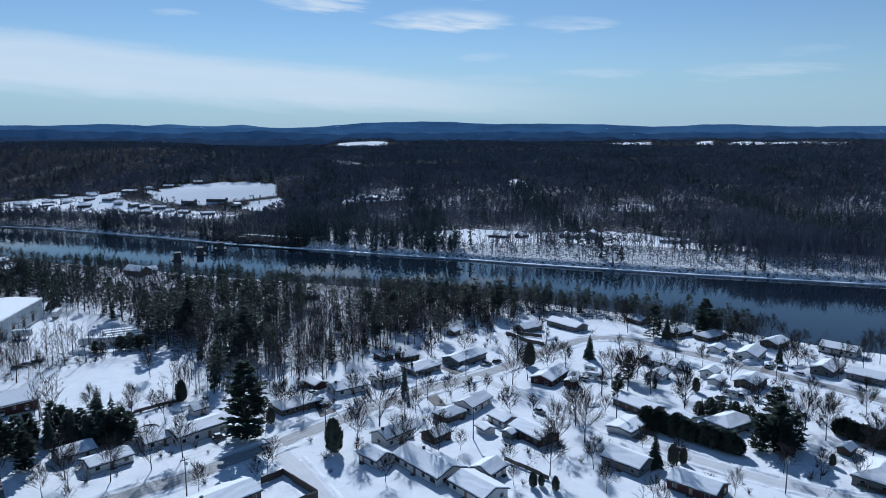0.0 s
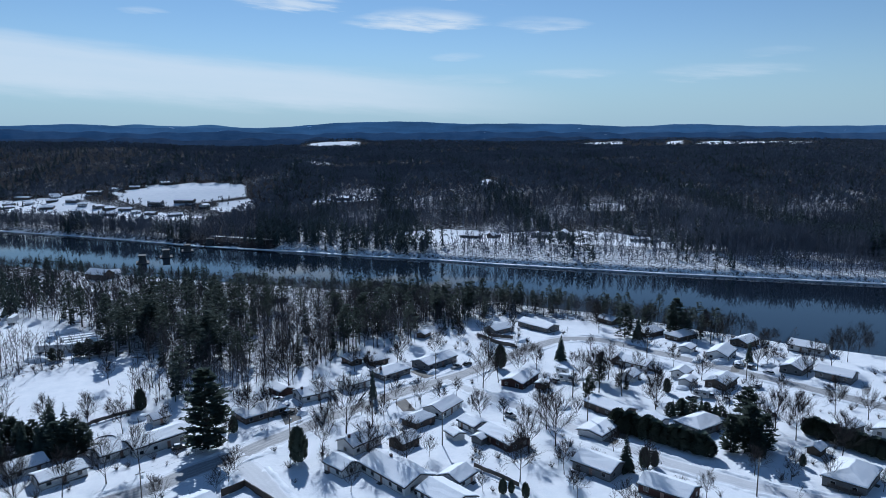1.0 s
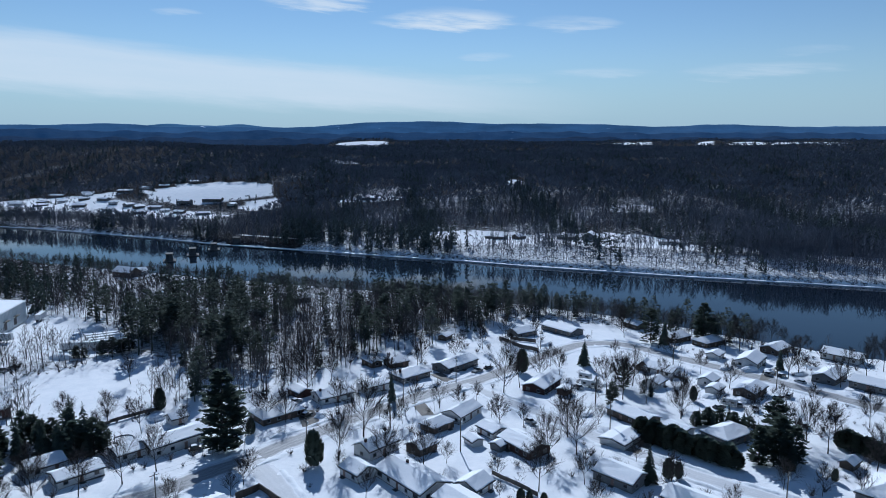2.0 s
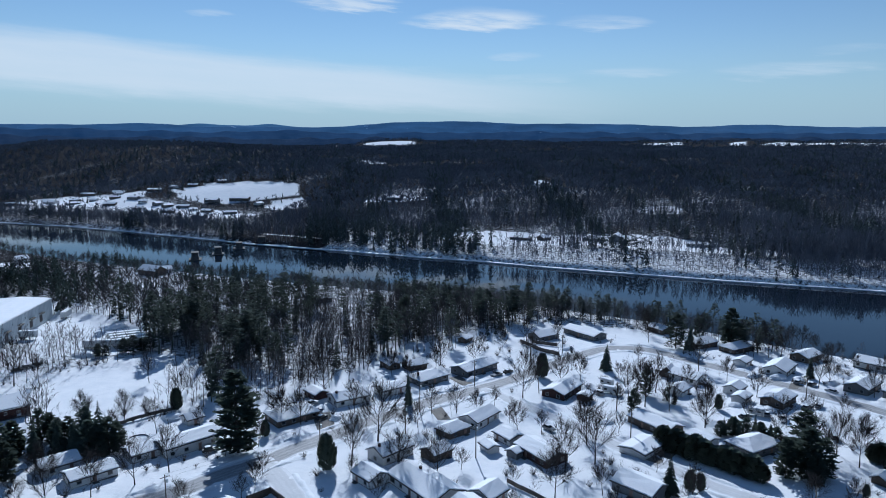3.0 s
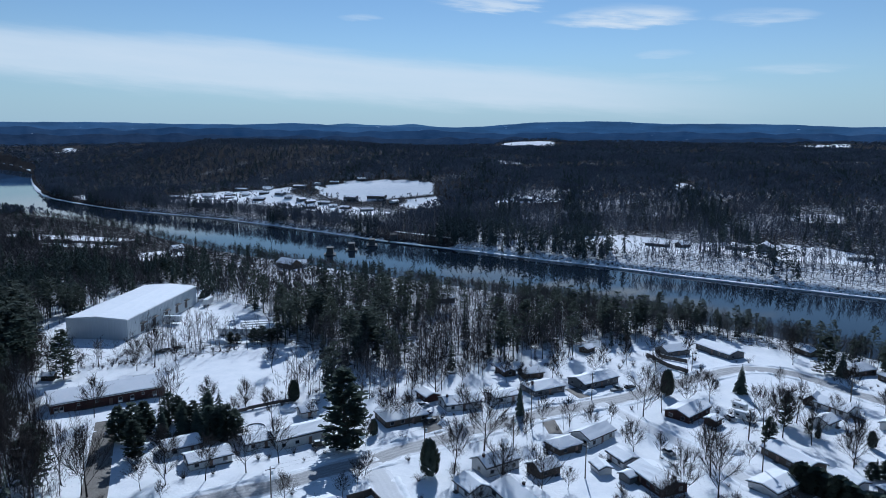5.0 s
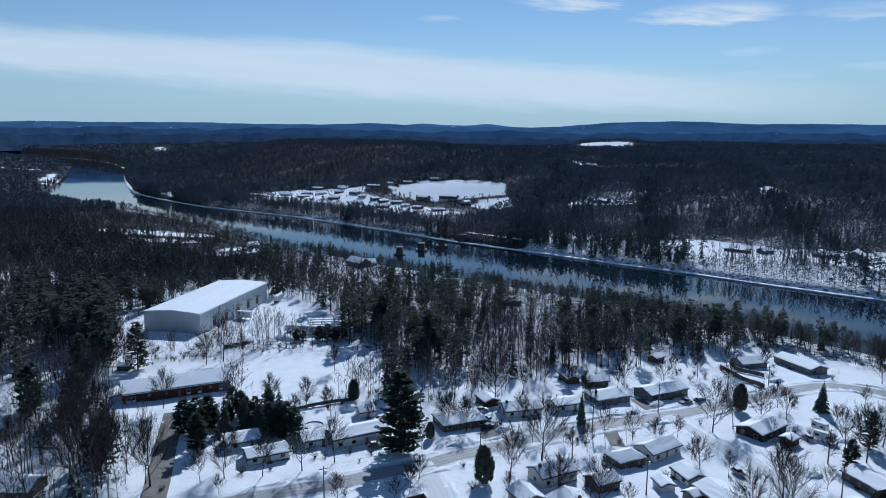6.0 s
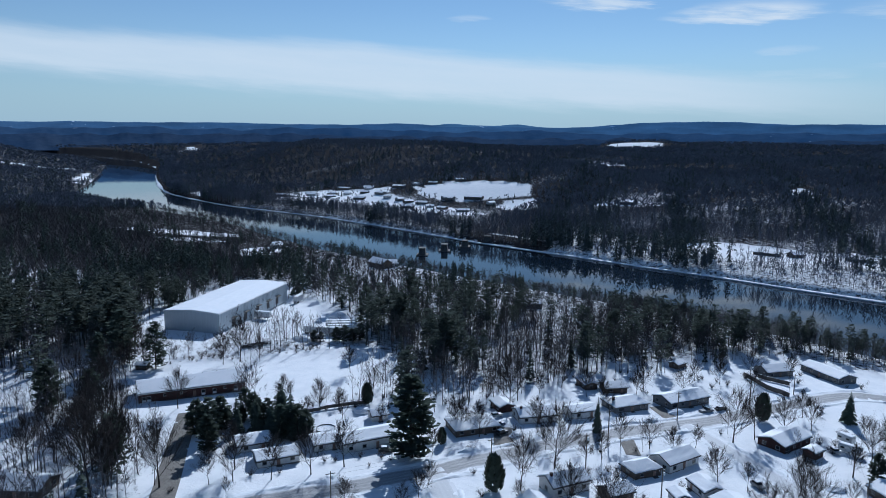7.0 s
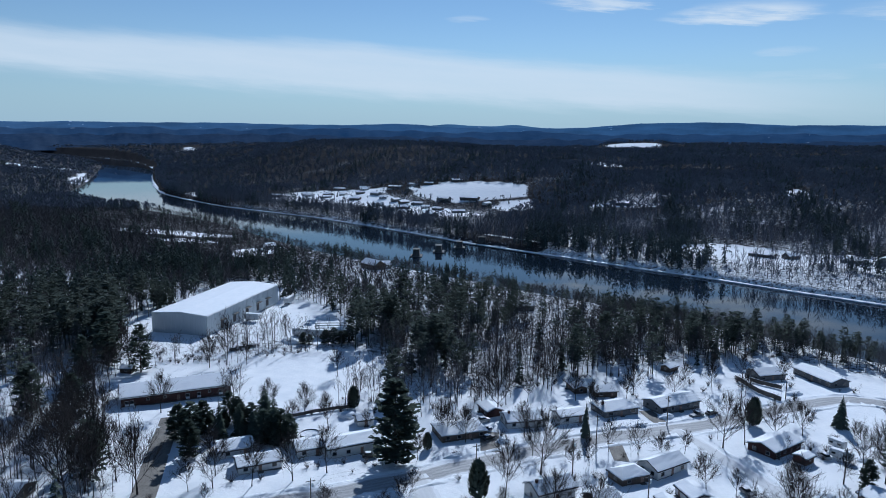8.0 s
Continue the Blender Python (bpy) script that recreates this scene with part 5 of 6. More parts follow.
def walled_garden():
    """A high dark wall round a snowy court beside the low house."""
    root = new("garden_wall")
    root.matrix_basis = pose(0, 0, 0)
    tagged(root, "dark brown board wall round a snowy court", "wall")
    for (ax, ay), (bx, by) in zip(COURT[:-1], COURT[1:]):
        n = max(int(math.hypot(bx - ax, by - ay) / 2.2), 1)
        w, t = math.hypot(bx - ax, by - ay) / n, math.degrees(math.atan2(by - ay, bx - ax))
        for k in range(n):
            cx, cy = ax + (bx - ax) * k / n, ay + (by - ay) * k / n
            at = pose(cx, cy, land_z(cx, cy), 0, 0, t)
            part("post", box(-0.1, 0.1, -0.1, 0.1, -0.4, 2.05, 0.015), BROWN_WALL, root, "", at)
            bay = part("panel", box(0.104, w - 0.104, -0.06, 0.06, 0.02, 1.9, 0.01), BROWN_WALL, root, "", at)
            part("coping", box(0.104, w - 0.104, -0.14, 0.14, 1.904, 2.0, 0.01), SHINGLE, bay)


COURT = [(-48.4, 174.2), (-43.8, 179.1), (-32.1, 166.6), (-36.5, 162.0)]
walled_garden()
house(-56.4, 161.7, 46, 20, 9.8, "low brown house under smooth roof snow beside a walled court", BROWN_WALL, 3.0, 0.3, chimney=-4.0)


# ---- piers of the old bridge ----
def pier(x, y, h, w):
    root = new("bridge_pier")
    root.matrix_basis = pose(x, y, WATER_Z, 0, 0, 20)
    tagged(root, "old dark stone bridge pier standing in the river", "bridge pier", "piers of the old bridge")
    bm = box(-w / 2, w / 2, -w * 0.8, w * 0.8, -2.5, h, 0.2)
    for v in bm.verts:
        k = 1.2 - 0.36 * (v.co.z + 2.5) / (h + 2.5)
        v.co.x *= k
        v.co.y *= k
    part("shaft", bm, STONE, root)
    part("cap", box(-w * 0.5, w * 0.5, -w * 0.8, w * 0.8, h + 0.004, h + 0.5, 0.1), STONE, root)
    part("footing", box(-w * 0.85, w * 0.85, -w * 1.1, w * 1.1, -2.6, 0.7, 0.2), STONE, root, "wide stone footing rimmed by ice")


for px_, py_, ph, pw in ((-224, 582, 6.0, 6.0), (-215, 611, 6.0, 6.0), (-207, 643, 5.5, 6.0), (-196, 676, 6.5, 7.0)):
    pier(px_, py_, ph, pw)


# ---- trees of the yards ----
PATTERNS = {
    "maple": [(14.0, tree_thing("bare_tree", bare_tree(201, 14, 16, 11, 10, 0.46, 0.22, 0.0148, 0.036), (BARK, TWIG), "leafless spreading tree casting a shadow on snow", group="yard trees")),
              (14.0, tree_thing("bare_tree", bare_tree(202, 14, 17, 11, 10, 0.42, 0.26, 0.0140, 0.036), (BARK, TWIG), "leafless grey-brown tree standing in a snowy yard", group="yard trees")),
              (14.0, tree_thing("bare_tree", bare_tree(203, 14, 16, 11, 10, 0.50, 0.2, 0.0156, 0.036), (BARK, TWIG), "broad leafless tree with fine twigs", group="yard trees")),
              (14.0, tree_thing("bare_tree", bare_tree(204, 14, 17, 11, 10, 0.35, 0.3, 0.0125, 0.036), (BARK, TWIG), "slender leafless tree in snow", group="yard trees"))],
    "pine": [(18.0, tree_thing("pine_tree", pine(211, 18, 0.24, 40, 0.03, 16, 1.15, True), (BARK, NEEDLE), "tall dark white pine with tufted uneven limbs", group="evergreens")),
             (18.0, tree_thing("pine_tree", pine(212, 18, 0.26, 30, 0.03, 12, 1.25, True), (BARK, NEEDLE), "dark bushy pine standing in snow", group="evergreens"))],
    "spruce": [(12.0, tree_thing("spruce_tree", spruce(221, 12, 0.27, 24, 11), (BARK, NEEDLE), "dark pointed spruce beside snowy yards", group="evergreens")),
               (12.0, tree_thing("spruce_tree", spruce(222, 12, 0.23, 24, 10), (BARK, NEEDLE), "narrow dark spruce in snow", group="evergreens"))],
    "cedar": [(6.0, tree_thing("cedar_tree", cedar(231, 6, 2.0, 900), (BARK, NEEDLE), "dense rounded dark cedar in snow", group="evergreens"))],
}
for kind_list in PATTERNS.values():
    for size_, pattern in kind_list:
        pattern["spare"] = 1
GROWN = [0]


def grow(kind, x, y, h, wide=1.0):
    """One tree of the yards, turned and sized on its own."""
    GROWN[0] += 1
    i = GROWN[0]
    size, pattern = PATTERNS[kind][i % len(PATTERNS[kind])]
    s = h / size
    m = pose(x, y, land_z(x, y), 0, 0, (i * 137.5) % 360)
    t = pattern if pattern.get("spare") else copy_thing(pattern, m)
    if pattern.get("spare"):
        del pattern["spare"]
        t.matrix_basis = m
    t.scale = (s * wide, s * wide, s)
    return t


grow("maple", -25.9, 197.0, 16.6)
grow("maple", -20.5, 213.3, 19.1)
grow("maple", -31.5, 236.4, 12.6)
grow("maple", -45.0, 251.4, 19.8)
grow("maple", -9.2, 225.0, 9.6)
grow("maple", 2.8, 239.2, 10.1)
grow("maple", 15.8, 244.4, 7.6)
grow("maple", -1.4, 190.0, 14.9)
grow("maple", -4.2, 194.5, 7.2)
grow("maple", 26.4, 254.9, 17.8)
grow("maple", 32.7, 259.8, 15.7)
grow("maple", 34.3, 197.4, 14.0)
grow("maple", 42.7, 214.0, 17.3)
grow("maple", 43.0, 201.0, 16.0)
grow("maple", 57.3, 242.4, 10.3)
grow("maple", 54.4, 224.1, 7.1)
grow("maple", 29.0, 178.7, 14.8)
grow("maple", 18.9, 186.9, 5.8)
grow("maple", 18.6, 173.2, 6.2)
grow("maple", 42.4, 174.0, 5.3)
grow("maple", -75.3, 190.5, 14.4)
grow("maple", -81.0, 182.3, 13.5)
grow("maple", -89.2, 175.6, 13.8)
grow("maple", -49.2, 190.0, 7.0)
grow("maple", -53.8, 226.1, 12.1)
grow("maple", -47.2, 225.3, 10.7)
grow("maple", -90.6, 216.5, 12.6)
grow("maple", 22.4, 222.1, 10.7)
grow("maple", 68.2, 247.3, 16.1)
grow("maple", 83.0, 229.5, 15.5)
grow("maple", 97.6, 234.2, 9.2)
grow("maple", 138.7, 270.9, 14.1)
grow("maple", 140.9, 221.6, 13.2)
grow("maple", 115.0, 210.7, 13.1)
grow("maple", 116.7, 201.8, 16.2)
grow("maple", 127.4, 217.2, 10.6)
grow("maple", 123.5, 222.4, 8.9)
grow("maple", 93.0, 179.5, 8.4)
grow("maple", 101.5, 176.4, 9.6)
grow("maple", 74.5, 166.9, 7.6)
grow("maple", 48.5, 286.9, 9.8)
grow("maple", 50.1, 275.2, 10.6)
grow("maple", -16.9, 228.9, 6.9)
grow("maple", 109.2, 230.9, 11.2)
grow("maple", 101.8, 220.9, 9.8)
grow("maple", 59.1, 196.3, 7.0)
grow("maple", 181.9, 280.4, 14.7)
grow("maple", -25.8, 224.3, 8.7)
grow("maple", -101.6, 176.1, 13.8)
grow("maple", -113.2, 160.2, 19.2)
grow("maple", -102.3, 166.4, 10.8)
grow("maple", -125.2, 149.2, 27.5)
grow("maple", -149.5, 206.2, 14.5)
grow("maple", -105.9, 226.3, 10.2)
grow("maple", -100.3, 230.1, 7.2)
grow("maple", -95.0, 245.1, 10.7)
grow("maple", -117.1, 222.4, 11.2)
grow("maple", -107.1, 221.1, 6.0)
grow("maple", -50.6, 233.5, 9.6)
grow("maple", -57.3, 230.4, 9.6)
grow("maple", 42.5, 223.7, 11.9)
grow("maple", -48.8, 182.3, 7.3)
grow("maple", -93.8, 162.8, 6.1)
grow("maple", -149.4, 159.2, 12.5)
grow("maple", -158.2, 157.3, 13.5)
grow("maple", -153.5, 172.1, 11.6)
grow("maple", -212.2, 249.0, 16.3)
grow("maple", -199.7, 241.3, 15.7)
grow("maple", -164.3, 258.1, 19.5)
grow("maple", -168.0, 252.0, 13.2)
grow("maple", -156.9, 261.6, 12.2)
grow("maple", -191.7, 240.8, 16.8)
grow("maple", -115.4, 264.5, 11.7)
grow("pine", -60.3, 203.4, 24.6)
grow("pine", 102.2, 204.6, 15.5)
grow("pine", 93.2, 194.7, 11.3)
grow("pine", 103.1, 194.3, 11.3)
grow("pine", 126.3, 327.7, 17.4)
grow("pine", -169.8, 189.5, 15.6)
grow("maple", -126.1, 155.7, 15.0)
grow("pine", -130.3, 160.8, 16.5)
grow("pine", -116.0, 182.5, 11.3)
grow("pine", -188.9, 189.2, 16.1)
grow("pine", -236.0, 262.0, 12.0)
grow("pine", 100.1, 322.7, 16.0)
grow("pine", 99.3, 190.6, 8.6)
grow("spruce", -100.4, 201.6, 16.0)
grow("spruce", 62.6, 288.7, 11.1)
grow("spruce", 140.8, 282.4, 9.3)
grow("spruce", -14.1, 245.2, 12.0, 0.55)
grow("spruce", -117.9, 197.7, 11.5)
grow("spruce", -112.3, 200.3, 11.2)
grow("spruce", -106.4, 205.4, 17.0)
grow("spruce", -108.6, 201.9, 10.3)
grow("spruce", 59.0, 183.4, 11.0)
grow("spruce", 105.6, 320.4, 11.0)
grow("spruce", 96.3, 223.6, 6.5)
grow("spruce", 98.3, 217.1, 6.9)
grow("spruce", 86.9, 224.1, 5.9)
grow("spruce", 90.6, 221.4, 5.5)
grow("cedar", -32.1, 193.6, 9.5)
grow("cedar", -56.1, 216.3, 5.0)
grow("cedar", 35.6, 278.2, 8.8)
grow("cedar", 64.8, 185.6, 5.5)
grow("cedar", 67.8, 186.2, 4.3)
grow("cedar", 92.9, 246.1, 4.9)
grow("cedar", -92.8, 236.6, 7.3)
grow("cedar", -133.8, 200.7, 3.3)
grow("cedar", -129.6, 202.5, 3.7)
grow("cedar", -125.4, 202.9, 4.6)
grow("cedar", -121.0, 203.9, 5.4)
grow("cedar", 23.6, 172.1, 3.9)
grow("cedar", 25.9, 172.9, 3.1)
grow("cedar", 29.2, 170.3, 3.7)
grow("cedar", 109.2, 184.6, 3.3)
grow("pine", 62.8, 240.4, 9.0, 0.90)
grow("pine", 71.1, 258.2, 10.5, 0.90)
grow("pine", 78.8, 249.6, 4.5, 0.90)
grow("pine", 76.9, 252.7, 5.2, 0.90)
grow("maple", 63.3, 251.5, 15.0, 1.00)
grow("maple", 75.5, 261.7, 15.0, 1.00)
grow("pine", 98.6, 194.5, 14.0, 1.10)
grow("pine", 85.4, 222.6, 5.0, 1.30)
grow("pine", 89.7, 223.9, 6.0, 1.30)
grow("pine", 92.9, 222.3, 6.0, 1.30)
grow("pine", 96.1, 218.7, 6.0, 1.30)
grow("pine", 99.3, 215.1, 6.0, 1.30)
grow("maple", 167.8, 281.1, 10.0, 1.00)
grow("maple", 159.0, 317.7, 9.0, 1.00)
grow("maple", 159.8, 363.9, 13.0, 1.00)
grow("maple", 140.5, 346.1, 12.0, 1.00)
grow("maple", 118.5, 341.4, 13.0, 1.00)
grow("maple", 93.2, 348.5, 13.0, 1.00)
grow("maple", 90.2, 331.7, 12.0, 1.00)
grow("maple", 153.0, 328.5, 12.0, 1.00)
grow("maple", 158.5, 328.2, 12.0, 1.00)
grow("maple", 192.8, 306.2, 12.0, 1.00)
grow("maple", 197.2, 296.7, 14.0, 1.00)
grow("maple", 206.9, 303.6, 13.0, 1.00)
grow("pine", -114.7, 204.2, 9.0, 1.05)
grow("pine", -112.5, 206.1, 9.0, 1.05)
grow("pine", -102.3, 199.0, 11.0, 1.05)
grow("pine", -97.3, 200.3, 11.0, 1.05)
grow("pine", -96.3, 203.3, 9.0, 1.05)
grow("pine", -123.0, 208.6, 10.0, 1.05)
grow("pine", -119.6, 208.4, 9.0, 1.05)
grow("pine", -108.5, 207.9, 11.0, 1.05)
grow("pine", -128.3, 191.5, 11.0, 1.10)
grow("pine", -124.2, 192.3, 12.0, 1.10)
grow("pine", -123.5, 197.2, 11.0, 1.10)
grow("maple", -133.9, 158.7, 10.0, 1.00)
grow("maple", -162.4, 179.8, 13.0, 1.00)
grow("maple", -152.5, 179.5, 14.0, 1.00)
grow("maple", -159.5, 191.5, 12.0, 1.00)
grow("maple", -136.8, 173.1, 14.0, 1.00)
for x_, y_, h_ in ((-136.2, 156.2, 21), (-136.2, 159.7, 23), (-125.7, 155.0, 18), (-129.2, 161.7, 21), (-124.4, 163.8, 17), (-115.1, 160.5, 16),
                   (-150.6, 159.3, 16), (-159.2, 157.8, 12), (-165.8, 167.4, 12), (-194.5, 225.9, 13), (-148.7, 172.2, 20), (-177.7, 200.4, 18),
                   (-161.6, 180.1, 19), (-149.4, 177.7, 20), (-178.9, 192.5, 19), (-169.7, 190.1, 17), (-183.3, 210.1, 18), (-192.8, 227.8, 13), (-207.8, 226.6, 15)):
    grow("maple", x_, y_, h_, 0.72)
for x_, y_, h_ in ((-183.1, 183.4, 17), (-139.0, 170.0, 13), (-188.0, 235.8, 19), (-214.0, 243.0, 20), (-205.0, 236.0, 22), (-196.0, 216.0, 18), (-222.0, 250.0, 19)):
    grow("pine", x_, y_, h_, 0.85)
for k in range(30):
    grow("cedar", 65.5 + 0.68 * k + 0.9 * math.sin(k * 5.3), 213.0 - 0.69 * k + 1.3 * math.sin(k * 1.9), 5.2 + 0.9 * math.sin(k * 2.1) + 0.5 * math.sin(k * 0.7), 1.75)
for k in range(24):
    grow("cedar", 123.5 + 0.54 * k + 1.1 * math.sin(k * 2.3), 207 - 0.9 * k + 0.8 * math.sin(k * 4.1), 4.5 + 0.8 * math.sin(k * 1.7), 1.75)


def more_yard_trees():
    """Further leafless trees that stand about the yards, clear of roofs and streets."""
    rs = np.random.RandomState(91)
    spots = [(o.matrix_basis.translation.x, o.matrix_basis.translation.y) for o in bpy.data.objects if o.parent is None and o.name.split(".")[0] in ("house", "garage", "shed", "bare_tree", "pine_tree", "spruce_tree", "cedar_tree")]
    n = 0
    for k in range(1300):
        x, y = rs.uniform(-100, 185), rs.uniform(158, 340)
        px, py = np.array([x]), np.array([y])
        if n >= 80 or not inside(TOWN, px, py)[0]:
            continue
        if min(abs(side_of(c, px, py)[0]) for c in (MAIN, SIDE, CROSS)) < 7.5 or min(math.hypot(x - a, y - b) for a, b in spots) < 5.4:
            continue
        spots.append((x, y))
        grow("maple", x, y, rs.uniform(6.0, 13.0))
        n += 1


more_yard_trees()


# ---- street and yard things ----
def utility_pole(x, y, head, h=10.5, lamp=False):
    root = new("utility_pole")
    root.matrix_basis = pose(x, y, land_z(x, y), 0.6 * math.sin(x), 0.6 * math.cos(y), head)
    tagged(root, "weathered wooden utility pole with a crossarm" if not lamp else "wooden street pole carrying a lamp arm", "utility pole", "street poles")
    bm = bmesh.new()
    bmesh.ops.create_cone(bm, segments=8, radius1=0.19, radius2=0.12, depth=h + 0.6, cap_ends=True, matrix=Matrix.Translation((0, 0, h / 2 - 0.3)))
    part("pole", bm, DARK_WOOD, root)
    arm = part("crossarm", box(-1.2, 1.2, -0.06, 0.06, h - 0.75, h - 0.6, 0.01), DARK_WOOD, root)
    for k in (-1.05, -0.5, 0.5, 1.05):
        part("insulator", box(k - 0.05, k + 0.05, -0.05, 0.05, h - 0.599, h - 0.42, 0.015), TRIM, arm)
    if lamp:
        a = part("lamp_arm", box(0.1, 2.0, -0.04, 0.04, h - 2.0, h - 1.92), METAL_WALL, root)
        part("lamp_head", box(1.7, 2.35, -0.14, 0.14, h - 2.12, h - 2.001, 0.03), METAL_WALL, a)
    else:
        part("transformer", box(0.22, 0.72, -0.25, 0.25, h - 2.2, h - 1.3, 0.08), METAL_WALL, root)


POLES = [(-66, 168), (-36, 203), (-12.5, 217.5), (-9.7, 239), (9, 266), (31.7, 288), (47.5, 310), (99.7, 289), (128, 258), (57.5, 243), (56.5, 217), (9.2, 203), (88, 168)]
for k, (ux, uy) in enumerate(POLES):
    utility_pole(ux, uy, 45 + 90 * (k % 2 == 9), 10.5 if k not in (6, 8) else 8.5, k in (6, 8))


def wire(a, b, sag, name="overhead_wire"):
    """A slack overhead wire between two pole tops."""
    p = np.array([np.array(a) + (np.array(b) - np.array(a)) * t + np.array([0, 0, -4 * sag * t * (1 - t)]) for t in np.linspace(0, 1, 11)])
    d = (p[-1] - p[0]) / np.linalg.norm(p[-1] - p[0])
    side = np.cross(d, (0, 0, 1.0))
    V = np.concatenate([np.stack([q + 0.014 * (math.cos(k * 2.094) * side + math.sin(k * 2.094) * np.array([0, 0, 1.0])) for k in range(3)]) for q in p])
    T = [(i * 3 + k, i * 3 + (k + 1) % 3, i * 3 + 3 + (k + 1) % 3, i * 3 + 3 + k) for i in range(10) for k in range(3)]
    tagged(new(name, np_mesh(name, V, T, [RUBBER])), "thin dark overhead wire between street poles", "wire", "overhead wires")


for (ax, ay), (bx, by) in ((POLES[0], POLES[1]), (POLES[1], POLES[3]), (POLES[3], POLES[4]), (POLES[4], POLES[5]), (POLES[5], POLES[6]), (POLES[9], POLES[10])):
    for o in (-1.0, 1.0):
        wire((ax + o * 0.7, ay - o * 0.7, land_z(ax, ay) + 10.1), (bx + o * 0.7, by - o * 0.7, land_z(bx, by) + 10.1), 0.6)

PAINTS = {n: two_scale("paint_" + n, tuple(c * 0.85 for c in col), col, 0.6, 0.28, 0, 5.0, 0.5) for n, col in
          (("black", (0.02, 0.02, 0.022)), ("grey", (0.16, 0.17, 0.18)), ("silver", (0.42, 0.43, 0.44)), ("red", (0.22, 0.03, 0.03)), ("blue", (0.04, 0.07, 0.15)), ("white", (0.7, 0.7, 0.7)))}


def wheel_mesh():
    bm = bmesh.new()
    bmesh.ops.create_cone(bm, segments=14, radius1=0.33, radius2=0.33, depth=0.22, cap_ends=True, matrix=Matrix.Rotation(radians(90), 4, "X"))
    bmesh.ops.bevel(bm, geom=[e for e in bm.edges if len(e.link_faces) == 2 and any(len(f.verts) > 4 for f in e.link_faces)], offset=0.04, segments=2, affect="EDGES")
    me = bpy.data.meshes.new("wheel")
    bm.to_mesh(me)
    bm.free()
    me.materials.append(RUBBER)
    bm = bmesh.new()
    bmesh.ops.create_cone(bm, segments=12, radius1=0.2, radius2=0.2, depth=0.235, cap_ends=True, matrix=Matrix.Rotation(radians(90), 4, "X"))
    rm = bpy.data.meshes.new("rim")
    bm.to_mesh(rm)
    bm.free()
    rm.materials.append(METAL_WALL)
    return me, rm


WHEEL, RIM = wheel_mesh()


def car(x, y, head, paint, label, tall=1.0, truck=False):
    root = new("car" if not truck else "pickup_truck")
    root.matrix_basis = pose(x, y, land_z(x, y) + 0.12, 0, 0, head)
    tagged(root, label, "car" if not truck else "truck", "parked vehicles")
    L, W = (4.5, 1.8) if not truck else (5.4, 1.95)
    bm = bmesh.new()
    prof = [(-L / 2, 0.3), (L / 2 - 0.1, 0.3), (L / 2, 0.55), (L / 2 - 0.12, 0.85), (L / 2 - 1.25, 0.97), (-L / 2 + 0.15, 1.0), (-L / 2, 0.8)]
    sides = [[bm.verts.new((a, s * W / 2, b * tall)) for a, b in prof] for s in (-1, 1)]
    bm.faces.new(sides[0])
    bm.faces.new(sides[1][::-1])
    for i in range(len(prof)):
        j = (i + 1) % len(prof)
        bm.faces.new((sides[0][i], sides[1][i], sides[1][j], sides[0][j]))
    bmesh.ops.recalc_face_normals(bm, faces=bm.faces[:])
    bmesh.ops.bevel(bm, geom=bm.edges[:], offset=0.07, segments=2, affect="EDGES")
    body = part("body", bm, paint, root)
    c0, c1, top = (-L / 2 + 0.5, L / 2 - 1.35, 1.48 * tall) if not truck else (-0.4, L / 2 - 1.5, 1.75 * tall)
    bm = bmesh.new()
    v = box_in(bm, c0, c1, -W / 2 + 0.08, W / 2 - 0.08, 0.95 * tall, top - 0.06)
    for w in v:
        if w.co.z > 1.2 * tall:
            w.co.x += 0.32 if w.co.x < (c0 + c1) / 2 else -0.55
            w.co.y *= 0.84
    bmesh.ops.bevel(bm, geom=bm.edges[:], offset=0.05, segments=1, affect="EDGES")
    part("cabin_glass", bm, GLASS, root, "dark glazed cabin")
    part("roof", box(c0 + 0.36, c1 - 0.6, -W / 2 * 0.78, W / 2 * 0.78, top - 0.059, top, 0.02), paint, root)
    part("snow_cover", box(c0 + 0.4, c1 - 0.62, -W / 2 * 0.74, W / 2 * 0.74, top + 0.002, top + 0.14, 0.05), ROOF_SNOW, root, "snow left on the roof")
    for sx in (-L / 2 + 0.85, L / 2 - 0.85):
        for sy in (-1, 1):
            w = child("wheel", WHEEL, root, pose(sx, sy * (W / 2 - 0.08), 0.33))
            child("rim", RIM, w)
    for sy in (-0.6, 0.6):
        part("headlight", box(L / 2 - 0.04, L / 2 + 0.015, sy - 0.18, sy + 0.18, 0.6 * tall, 0.74 * tall, 0.02), TRIM, root)


car(32.5, 224.5, -52, PAINTS["grey"], "grey car on the snowy side street")
car(137.5, 273.5, 40, PAINTS["black"], "black car with a snowy roof by the street")
car(132.8, 274.5, 40, PAINTS["grey"], "dark grey car in a ploughed yard", 1.1)
car(141, 266, 120, PAINTS["silver"], "silver car beside the street")
car(119.8, 221.5, 70, PAINTS["black"], "black car among bare saplings")
car(-41.5, 230.5, 60, PAINTS["black"], "black car in a cleared driveway", 1.1)
car(-44.5, 236.5, 45, PAINTS["blue"], "dark blue car by a garage")
car(-47.5, 243.5, 45, PAINTS["silver"], "silver car half under snow by a garage")
car(17.8, 279.0, 47, PAINTS["grey"], "pickup truck beside the grey bungalow", 1.05, True)
car(22.5, 283.0, 47, PAINTS["black"], "dark car beside a snowy carport")
car(54.5, 259, 120, PAINTS["silver"], "old silver car buried in yard snow")
